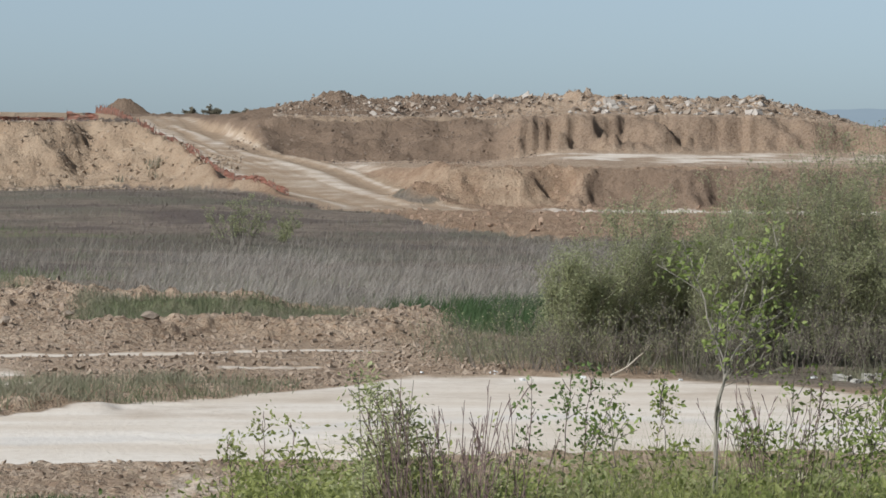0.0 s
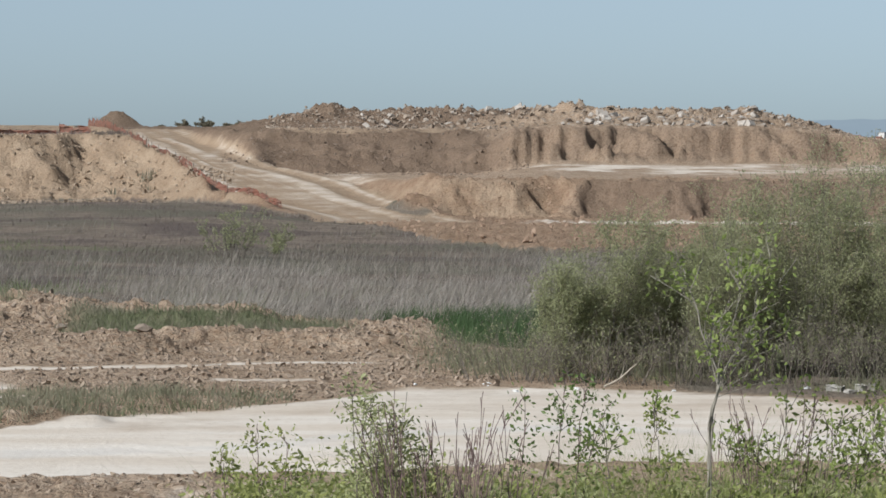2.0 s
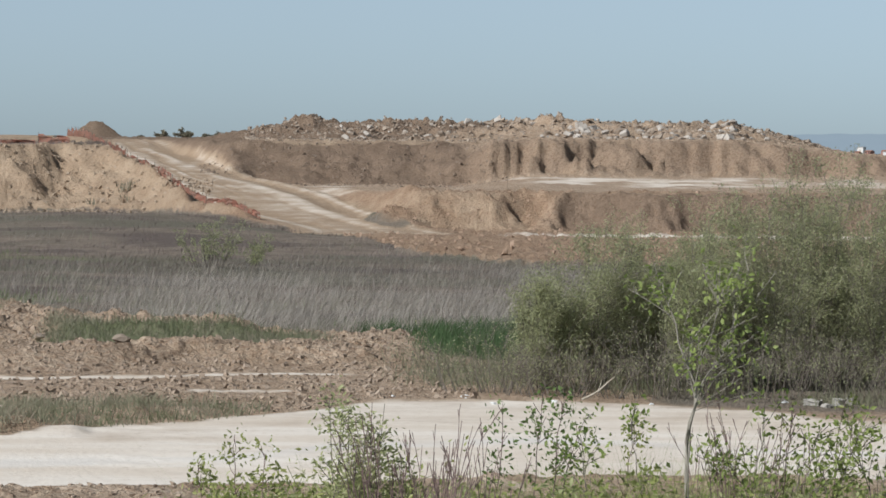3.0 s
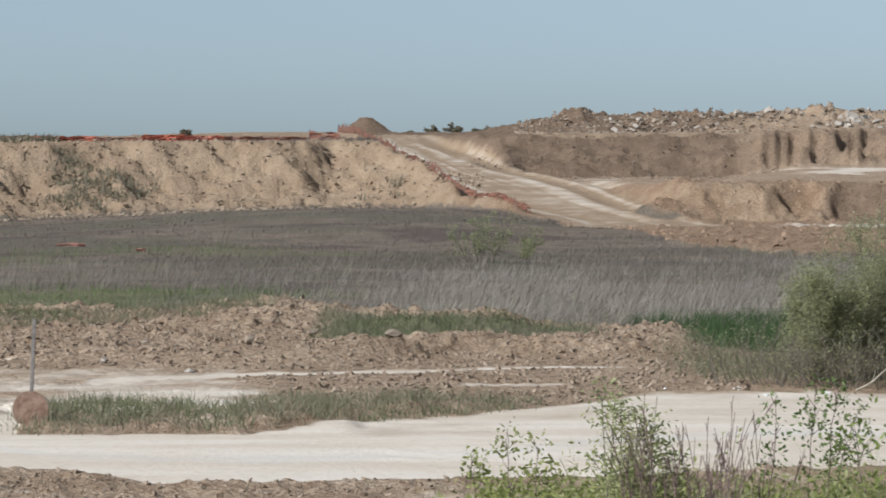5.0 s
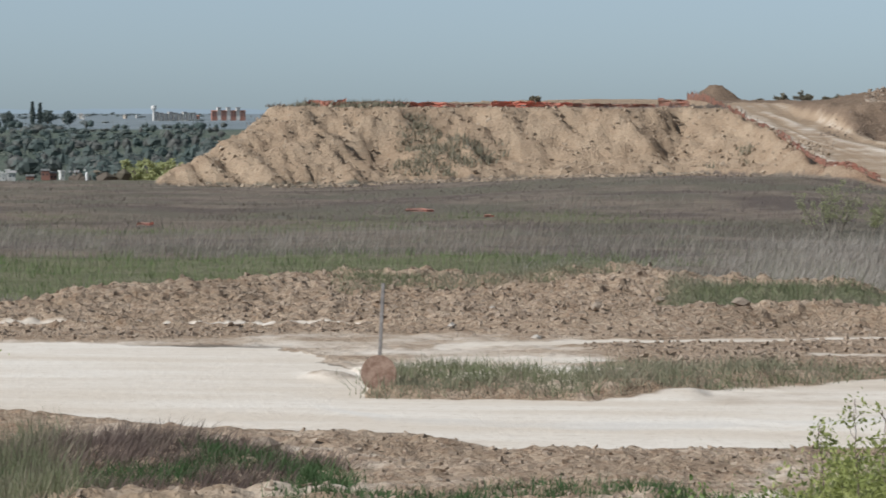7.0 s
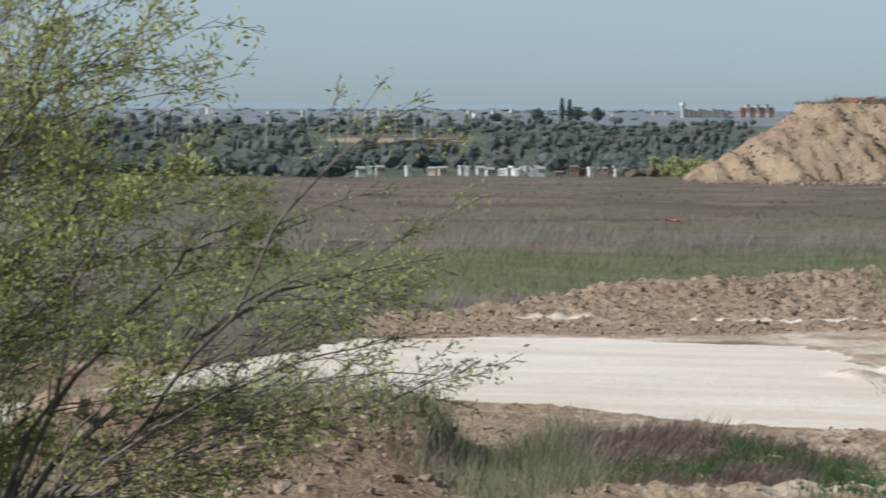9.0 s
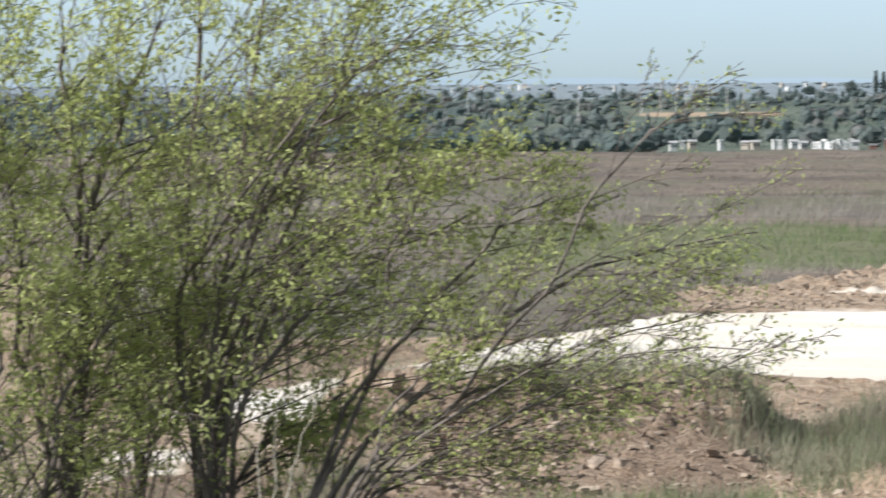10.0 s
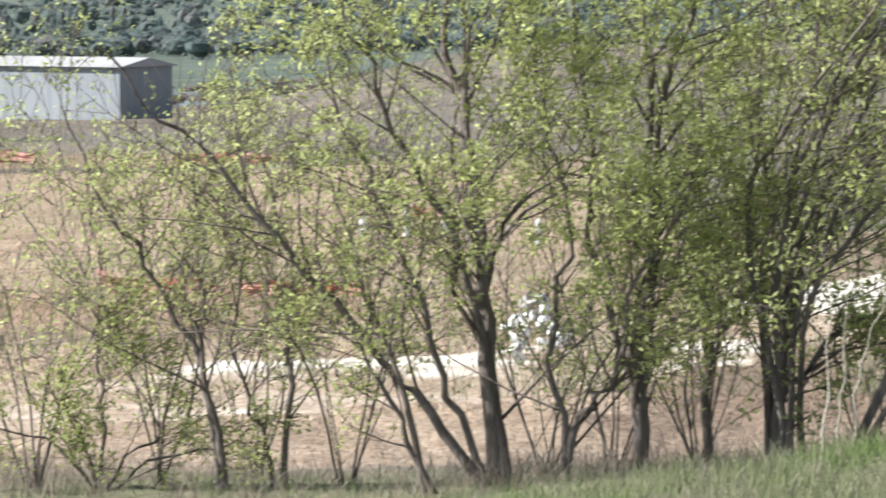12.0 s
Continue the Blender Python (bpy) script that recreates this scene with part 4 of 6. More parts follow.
def stemmed(name, az, r, stems, label, kids, leafy, ratio, leaf, size, slim, seed, bark=M_BARK, lowest=0.25, group="", wind=0.15, droop=0.02, category="tree", tuft=1):
    """A tree whose main stems are led; each stem: radius, then places as degrees to the left, distance and degrees up."""
    w, foot = Wood(seed), place(az, r, -0.05)
    w.splay = 0.85
    for radius, *leads in stems:
        pts = path_of([foot + Vector((w.g.uniform(-0.05, 0.05), w.g.uniform(-0.05, 0.05), 0))] + [spot(*q) for q in leads], max(12, 2 * len(leads)))
        pts = [p + Vector((w.g.uniform(-1, 1), w.g.uniform(-1, 1), w.g.uniform(-1, 1))) * 0.012 * min(i, 3) * min(1, radius / 0.02) for i, p in enumerate(pts)]
        n = len(pts) - 1
        w.tube(pts, [radius * (1.25 if i == 0 else 1 - 0.8 * i / n) for i in range(n + 1)], 8)
        length = sum((pts[i + 1] - pts[i]).length for i in range(n))
        w.limbs(pts, length, radius, 0, kids, leafy, droop, wind, 0.25, ratio, lowest)
    return plant(name, foot, label, category, w, bark, leaf, size, slim, group, tuft=tuft)


def elm_row():
    g, tall = "trees along the bank", 0.4
    stemmed("roadside_tree", 30.70, 21.6, [(0.062, (30.92, 21.6, -6.11), (31.02, 21.7, -5.03), (31.02, 21.7, -4.22), (31.17, 21.8, -3.06), (31.30, 21.8, -2.07), (31.57, 21.9, -1.26), (31.63, 21.9, -0.37), (31.65, 22.0, 0.70)),
        (0.03, (30.93, 21.6, -6.11), (31.07, 21.5, -4.67), (31.22, 21.4, -2.43), (31.24, 21.4, -1.27), (31.36, 21.3, -0.37), (31.47, 21.2, 0.70)),
        (0.033, (30.87, 21.6, -6.29), (31.23, 21.5, -5.03), (31.54, 21.5, -3.95), (32.16, 21.4, -2.87), (32.52, 21.4, -2.06), (32.78, 21.3, -1.35), (33.13, 21.3, -0.81), (33.49, 21.2, -0.00))],
        "young roadside tree with fresh yellow-green leaves on a bank", (15, 8, 3), 1.12, tall, M_LEAF_TREE, 0.05, 0.2, 102, lowest=0.07, group=g)
    stemmed("roadside_tree", 30.99, 21.3, [(0.026, (31.37, 21.3, -7.00), (31.64, 21.3, -6.29), (31.86, 21.2, -5.39), (32.22, 21.2, -4.67), (32.53, 21.1, -3.86), (32.88, 21.1, -3.05), (33.15, 21.1, -2.42), (33.50, 21.0, -1.43), (33.67, 21.0, -0.54)),
        (0.034, (31.64, 21.3, -7.18), (32.18, 21.3, -6.64), (32.63, 21.2, -6.10), (33.43, 21.2, -5.24), (34.24, 21.1, -4.21), (34.95, 21.1, -3.39), (35.74, 21.1, -2.40), (36.36, 21.0, -2.04), (36.98, 21.0, -1.14))],
        "many-stemmed tree with long stems leaning over the bank", (15, 7, 3), 0.45, tall, M_LEAF_TREE, 0.04, 0.2, 103, lowest=0.15, group=g)
    stemmed("roadside_tree", 31.92, 21.0, [(0.022, (32.23, 21.0, -7.36), (32.36, 21.0, -7.00), (32.63, 20.9, -6.46), (32.90, 20.9, -5.92), (33.43, 20.8, -5.20), (33.97, 20.8, -4.84)),
        (0.024, (32.14, 21.0, -7.09), (32.63, 21.1, -5.74), (32.98, 21.1, -4.84), (33.07, 21.2, -4.12), (33.42, 21.3, -3.05))],
        "thin young tree, half in leaf, on a grassy bank", (14, 7, 3), 0.5, tall, M_LEAF_TREE, 0.04, 0.2, 104, lowest=0.15, group=g)
    stemmed("roadside_tree", 35.21, 22.0, [(0.028, (35.25, 22.0, -7.15), (35.47, 22.0, -6.43), (35.73, 22.1, -5.80), (36.22, 22.1, -4.99), (36.57, 22.1, -4.27), (37.01, 22.1, -3.73), (37.44, 22.2, -2.83), (37.61, 22.2, -1.94)),
        (0.02, (35.34, 22.0, -6.79), (35.58, 22.0, -5.80), (35.48, 21.9, -5.27), (35.54, 21.9, -4.64), (35.51, 21.9, -3.93), (35.66, 21.8, -3.03), (35.83, 21.8, -2.13))],
        "thin young tree, half in leaf, on a grassy bank", (15, 8, 3), 0.5, tall, M_LEAF_TREE, 0.04, 0.2, 105, lowest=0.15, group=g)
    stemmed("roadside_tree", 34.31, 22.0, [(0.024, (34.17, 22.0, -7.16), (34.07, 22.0, -6.45), (34.05, 22.1, -5.73), (34.06, 22.1, -5.01), (34.10, 22.1, -4.30), (34.32, 22.2, -3.31), (34.58, 22.2, -2.32)),
        (0.016, (34.53, 22.0, -7.16), (34.80, 22.0, -6.62), (34.97, 21.9, -5.81), (34.92, 21.9, -4.83), (34.86, 21.8, -3.75), (35.21, 21.8, -2.67))],
        "thin young tree, half in leaf, on a grassy bank", (14, 7, 3), 0.45, tall, M_LEAF_TREE, 0.04, 0.2, 106, lowest=0.15, group=g)
    stemmed("roadside_tree", 37.14, 22.3, [(0.014, (37.09, 22.3, -7.30), (37.11, 22.3, -6.50), (37.12, 22.3, -5.70), (37.06, 22.3, -4.62), (37.18, 22.3, -3.55)),
        (0.012, (37.24, 22.3, -7.92), (37.49, 22.2, -7.12), (37.84, 22.1, -6.49), (38.28, 22.0, -5.86)),
        (0.013, (36.69, 22.3, -7.49), (36.15, 22.4, -7.23), (36.50, 22.4, -6.51), (37.03, 22.5, -5.79)),
        (0.012, (37.77, 22.3, -7.38), (38.83, 22.3, -7.05), (39.63, 22.3, -6.90)),
        (0.012, (36.34, 22.3, -7.67), (35.25, 22.1, -7.42), (34.53, 22.0, -6.98))],
        "thin young tree, half in leaf, on a grassy bank", (14, 7, 3), 0.5, tall, M_LEAF_TREE, 0.04, 0.2, 107, lowest=0.15, group=g)
    stemmed("roadside_tree", 28.49, 22.0, [(0.06, (28.48, 22.0, -7.18), (28.59, 22.0, -6.20), (28.48, 22.1, -5.22), (28.35, 22.1, -4.50), (28.35, 22.1, -3.51), (28.39, 22.1, -2.62), (28.35, 22.1, -1.55), (28.57, 22.2, -0.38), (28.61, 22.2, 0.68)),
        (0.035, (28.48, 22.0, -6.83), (28.39, 22.0, -4.86), (28.29, 21.9, -3.07), (27.97, 21.9, -1.26), (27.57, 21.9, -0.28), (27.32, 21.8, 0.34), (27.06, 21.8, 1.03)),
        (0.028, (28.48, 22.0, -6.65), (29.02, 21.9, -5.40), (29.29, 21.9, -4.14), (29.29, 21.8, -2.62), (29.42, 21.7, -1.90), (29.55, 21.7, -0.74), (29.64, 21.6, 0.33))],
        "young roadside tree with fresh yellow-green leaves on a bank", (15, 8, 3), 1.12, tall, M_LEAF_TREE, 0.05, 0.2, 108, lowest=0.07, group=g)
    stemmed("roadside_tree", 29.70, 21.2, [(0.03, (29.61, 21.2, -7.19), (29.30, 21.2, -6.83), (29.02, 21.1, -6.47), (28.75, 21.1, -5.66), (28.48, 21.1, -4.68), (28.08, 21.1, -3.96), (27.68, 21.0, -3.07), (27.59, 21.0, -1.73)),
        (0.024, (29.79, 21.2, -7.01), (29.97, 21.3, -6.20), (29.79, 21.3, -4.86), (29.56, 21.4, -3.96), (29.83, 21.4, -2.97), (30.00, 21.5, -2.17), (30.09, 21.5, -0.91), (30.16, 21.6, 0.16))],
        "young tree with a bent brown trunk and fresh leaves", (15, 8, 3), 1.12, tall, M_LEAF_TREE, 0.05, 0.2, 109, lowest=0.07, group=g)
    stemmed("roadside_tree", 27.45, 22.6, [(0.036, (27.48, 22.6, -6.65), (27.51, 22.6, -5.75), (27.48, 22.7, -4.86), (27.54, 22.7, -3.96), (27.59, 22.7, -2.62), (27.72, 22.8, -1.28), (27.63, 22.8, 0.15)),
        (0.022, (27.41, 22.6, -6.11), (26.87, 22.6, -5.03), (26.43, 22.5, -3.60), (26.07, 22.4, -2.35), (25.37, 22.4, -0.93))],
        "young roadside tree with fresh yellow-green leaves on a bank", (15, 8, 3), 1.12, tall, M_LEAF_TREE, 0.05, 0.2, 110, lowest=0.07, group=g)
    stemmed("leaning_tree", 26.46, 21.6, [(0.036, (26.29, 21.6, -6.73), (25.97, 21.6, -6.37), (25.53, 21.6, -5.79), (24.82, 21.6, -5.38), (24.11, 21.6, -4.84)),
        (0.028, (26.33, 21.6, -6.64), (26.24, 21.6, -5.39), (25.98, 21.7, -4.32), (25.36, 21.7, -2.89), (24.84, 21.8, -1.47), (24.31, 21.8, -0.23)),
        (0.026, (26.49, 21.6, -5.37), (26.04, 21.6, -3.94), (25.68, 21.5, -2.51), (24.96, 21.5, -1.16), (24.07, 21.4, 0.01), (23.00, 21.4, 0.90))],
        "many-stemmed tree with long stems leaning over the bank", (13, 7, 3), 0.68, tall, M_LEAF_TREE, 0.05, 0.2, 111, lowest=0.07, group=g)
    stemmed("leaning_tree", 26.04, 21.4, [(0.026, (26.76, 21.4, -4.66), (26.76, 21.4, -3.40), (26.31, 21.3, -2.51), (25.68, 21.3, -1.61), (25.05, 21.2, -0.71), (24.34, 21.2, 0.18)),
        (0.024, (26.04, 21.4, -5.20), (25.50, 21.4, -3.94), (24.69, 21.4, -2.77), (23.71, 21.3, -1.79), (22.81, 21.3, -0.71)),
        (0.024, (25.86, 21.4, -5.20), (24.96, 21.4, -3.94), (24.06, 21.4, -3.13), (23.17, 21.5, -2.50), (22.09, 21.5, -2.05)),
        (0.024, (26.40, 21.4, -4.66), (25.86, 21.4, -2.51), (24.96, 21.5, -1.07), (23.71, 21.6, -0.17), (22.46, 21.6, 0.28))],
        "many-stemmed tree with long stems leaning over the bank", (13, 7, 3), 0.68, tall, M_LEAF_TREE, 0.05, 0.2, 112, lowest=0.07, group=g)
    stemmed("leaning_tree", 24.60, 20.8, [(0.020, (24.15, 20.8, -6.45), (23.70, 20.8, -6.00), (22.80, 20.8, -5.46), (21.91, 20.8, -4.47), (21.01, 20.8, -3.39), (20.48, 20.8, -2.40), (20.04, 20.8, -1.69), (19.24, 20.8, -0.79), (18.36, 20.8, -0.26)),
        (0.015, (23.97, 20.8, -6.54), (23.25, 20.8, -5.73), (22.44, 20.8, -5.10), (21.73, 20.8, -4.74), (21.01, 20.9, -4.47), (20.12, 20.9, -4.10), (19.05, 20.9, -3.87), (17.73, 20.9, -3.55)),
        (0.015, (23.70, 20.8, -6.45), (22.35, 20.8, -5.82), (21.01, 20.8, -5.18), (20.11, 20.8, -4.91), (19.22, 20.7, -4.77), (18.33, 20.7, -4.62), (17.62, 20.7, -4.26))],
        "low tree with long leaning stems, nearly bare", (21, 9, 3), 0.16, 0.27, M_LEAF_TREE, 0.04, 0.2, 113, lowest=0.15, group=g, wind=0.22, droop=0.0)
    stemmed("leaning_tree", 24.33, 20.6, [(0.015, (23.88, 20.6, -6.09), (23.34, 20.6, -5.10), (22.71, 20.5, -4.29), (22.36, 20.5, -3.76)),
        (0.015, (23.70, 20.6, -6.27), (22.26, 20.6, -5.19), (21.01, 20.6, -4.38), (20.74, 20.6, -3.93), (19.85, 20.6, -3.39), (19.23, 20.6, -2.93)),
        (0.015, (23.52, 20.6, -6.45), (22.80, 20.6, -5.91), (21.72, 20.5, -5.36), (21.01, 20.5, -5.09), (20.11, 20.5, -4.55), (19.22, 20.4, -4.27), (17.73, 20.4, -4.17)),
        (0.013, (23.70, 20.6, -6.54), (22.62, 20.6, -6.17), (21.72, 20.6, -5.90), (20.65, 20.5, -5.54), (19.75, 20.5, -5.08))],
        "low tree with long leaning stems, nearly bare", (21, 9, 3), 0.2, 0.27, M_LEAF_TREE, 0.04, 0.2, 114, lowest=0.15, group=g, wind=0.22, droop=0.0)
    stemmed("leaning_tree", 25.32, 21.2, [(0.022, (23.83, 21.2, -5.64), (22.57, 21.2, -4.58), (21.67, 21.3, -3.78), (20.77, 21.3, -3.24), (19.78, 21.3, -2.80), (18.61, 21.4, -2.53), (17.71, 21.4, -2.44)),
        (0.02, (24.01, 21.2, -5.28), (23.10, 21.3, -3.86), (22.20, 21.4, -2.79), (21.48, 21.5, -2.07), (20.76, 21.6, -1.81)), (0.02, (24.28, 21.2, -5.64), (23.64, 21.2, -4.03), (23.37, 21.2, -2.78), (23.00, 21.2, -1.89), (22.19, 21.2, -1.17))],
        "leaning tree with fine twigs and fresh yellow-green leaves", (15, 7, 3), 0.75, 0.3, M_LEAF_TREE, 0.04, 0.2, 115, lowest=0.1, group=g, wind=0.2)
    stemmed("roadside_tree", 26.4, 22.4, [(0.03, (26.2, 22.4, -5.0), (25.9, 22.4, -2.0), (25.5, 22.4, 0.5), (25.2, 22.4, 3.0)), (0.032, (26.6, 22.4, -4.5), (26.6, 22.6, -1.0), (26.4, 22.6, 1.5), (26.2, 22.6, 3.5)),
        (0.026, (26.0, 22.4, -4.8), (25.0, 22.2, -2.0), (24.2, 22.2, 0.3), (23.6, 22.0, 1.9))],
        "young roadside tree with fresh yellow-green leaves on a bank", (15, 8, 3), 0.95, tall, M_LEAF_TREE, 0.05, 0.2, 116, lowest=0.3, group=g)
    # thin many-stemmed shrubs between the trunks
    brush = "thin many-stemmed shrub with sparse fresh leaves"
    for k, (az, r) in enumerate(((24.9, 22.4), (27.6, 22.3), (30.0, 22.6), (33.2, 22.6), (36.2, 22.6), (38.2, 22.4), (28.9, 23.0), (34.6, 23.4))):
        q = random.Random(120 + k)
        stems = [(q.uniform(0.005, 0.012), (az + d * 0.35 + q.uniform(-0.3, 0.3), r, q.uniform(-6.6, -5.6)), (az + d * 0.9 + q.uniform(-0.9, 0.9), r + q.uniform(-0.5, 0.5), q.uniform(-5.0, -3.0)), (az + d * 1.4 + q.uniform(-1.2, 1.2), r, q.uniform(-3.6, 0.2))) for d in (-1.9, -1.1, -0.3, 0.3, 1.0, 1.9)]
        stemmed("bank_shrub", az, r, stems, brush, (9, 5, 2), 0.45 if az > 31 else 0.6, 0.3, M_LEAF_TREE, 0.042, 0.22, 130 + k, M_BARK_GREY if k % 3 else M_BARK, 0.12, "shrubs along the bank", 0.12, 0.0, "shrub")
    # leafless pale suckers and a thin pole-like sapling
    for az, tip, r in ((25.35, 25.25, 19.6), (25.1, 24.55, 19.5), (25.6, 25.5, 19.7)):
        stemmed("bare_sucker", az, r, [(0.009, (az - 0.05, r, -6.4), (tip, r, -4.9))], "pale leafless sucker shoot in the grass", (1,), 0.0, 0.15, M_LEAF_TREE, 0.04, 0.2, int(az * 10), M_BARK_PALE, group="bare suckers", category="shoot")


elm_row()


def willows():
    g, label = "willow shrubs across the road", "dense many-stemmed willow shrub just coming into leaf"
    for k, (az, r, top, wide) in enumerate(((-2.1, 68.5, 2.3, 0.8), (-2.9, 69.5, 3.1, 0.9), (-3.7, 70.5, 3.0, 0.9), (-4.5, 68.5, 3.4, 0.9), (-5.2, 70.5, 4.0, 1.0), (-6.0, 69.0, 4.1, 1.0), (-6.8, 71.0, 4.4, 1.1), (-7.6, 69.0, 4.2, 1.0), (-8.3, 72, 3.9, 1.0))):
        w, foot = Wood(200 + k), place(az, r, -0.05)
        w.splay, w.low = 0.6, 0.06
        for j in range(26):
            a, out = w.g.uniform(0, 6.28), w.g.uniform(0.05, 0.5) * wide
            h = top * w.g.uniform(0.6, 1.0) * (1.08 - 0.3 * out)
            w.grow(foot + Vector((math.cos(a), math.sin(a), 0)) * w.g.uniform(0, 0.5) * wide, Vector((math.cos(a) * out, math.sin(a) * out, 1)), h, w.g.uniform(0.008, 0.02), 0, (15, 4), 0.8, 0.03, 0.03, 0.14, 0.33)
        plant("willow_shrub", foot, label, "shrub", w, M_BARK_GREY, M_LEAF_WILLOW, 0.062, 0.15, g, stem="branchwork", tuft=3)
    # grey undergrowth at their feet is a shrub of its own
    for k, (az, r) in enumerate(((-1.4, 67.5), (-2.6, 66.8), (-4.0, 66.5), (-5.6, 66.8), (-7.0, 66.5))):
        w, foot = Wood(230 + k), place(az, r, -0.03)
        for j in range(46):
            a = w.g.uniform(0, 6.28)
            w.grow(foot + Vector((math.cos(a), math.sin(a) * 0.5, 0)) * w.g.uniform(0, 1.3), Vector((math.cos(a) * 0.5, math.sin(a) * 0.5, 1)), w.g.uniform(0.6, 1.4), 0.009, 0, (7, 2), 0.25, 0, 0.02, 0.2, 0.4)
        plant("bare_shrub", foot, "grey leafless shrub under the willows", "shrub", w, M_BARK_GREY, M_LEAF_WILLOW, 0.05, 0.2, "bare shrubs", stem="branchwork")
    w, foot = Wood(250), place(3.25, 138, -0.05)
    for j in range(20):
        a = w.g.uniform(0, 6.28)
        w.grow(foot + Vector((math.cos(a), math.sin(a), 0)) * w.g.uniform(0, 0.7), Vector((math.cos(a) * 0.35, math.sin(a) * 0.35, 1)), w.g.uniform(1.2, 2.2), 0.02, 0, (8, 3), 0.6, 0, 0.02, 0.15, 0.26)
    plant("field_willow", foot, "pale green willow standing alone in the field", "shrub", w, M_BARK_GREY, M_LEAF_WILLOW, 0.10, 0.18, stem="branchwork")
    w, foot = Wood(251), place(2.55, 136, -0.05)
    for j in range(8):
        a = w.g.uniform(0, 6.28)
        w.grow(foot, Vector((math.cos(a) * 0.3, math.sin(a) * 0.3, 1)), w.g.uniform(0.9, 1.6), 0.015, 0, (9, 3), 0.9, 0, 0.02, 0.15, 0.3)
    plant("field_willow", foot, "slim pale green willow in the field", "shrub", w, M_BARK_GREY, M_LEAF_WILLOW, 0.09, 0.18, stem="branchwork")
    for k, (az, r, s) in enumerate(((4.02, 346, 0.9), (3.66, 346, 1.1), (3.3, 350, 0.7), (3.12, 352, 0.7), (4.35, 350, 0.4), (-5.75, 272, 0.5), (-5.95, 272, 0.4), (7.9, 330, 0.7), (8.6, 340, 0.5))):
        w, foot = Wood(260 + k), place(az, r, -0.1)
        for j in range(14):
            a = w.g.uniform(0, 6.28)
            w.grow(foot, Vector((math.cos(a), math.sin(a), 0.9)), 0.8 * s * w.g.uniform(0.6, 1.2), 0.03, 0, (6, 3), 1.0, 0, 0, 0.25, 0.45)
        plant("skyline_bush", foot, "small dark bush on the plateau's skyline", "bush", w, M_BARK, M_LEAF_SCRUB, 0.17, 0.35, "bushes on the skyline", stem="branchwork")
    # one on the far edge of the field, pale green, at the foot of the tip
    w, foot = Wood(280), place(13.95, 262, -0.1)
    for j in range(22):
        a = w.g.uniform(0, 6.28)
        w.grow(foot, Vector((math.cos(a), math.sin(a), 0.9)), w.g.uniform(1.6, 3.2), 0.05, 0, (8, 3), 1.5, 0, 0, 0.25, 0.4)
    plant("field_bush", foot, "round yellow-green bush beside the tip's foot", "bush", w, M_BARK, M_LEAF_PALE, 0.24, 0.35, stem="branchwork")


willows()


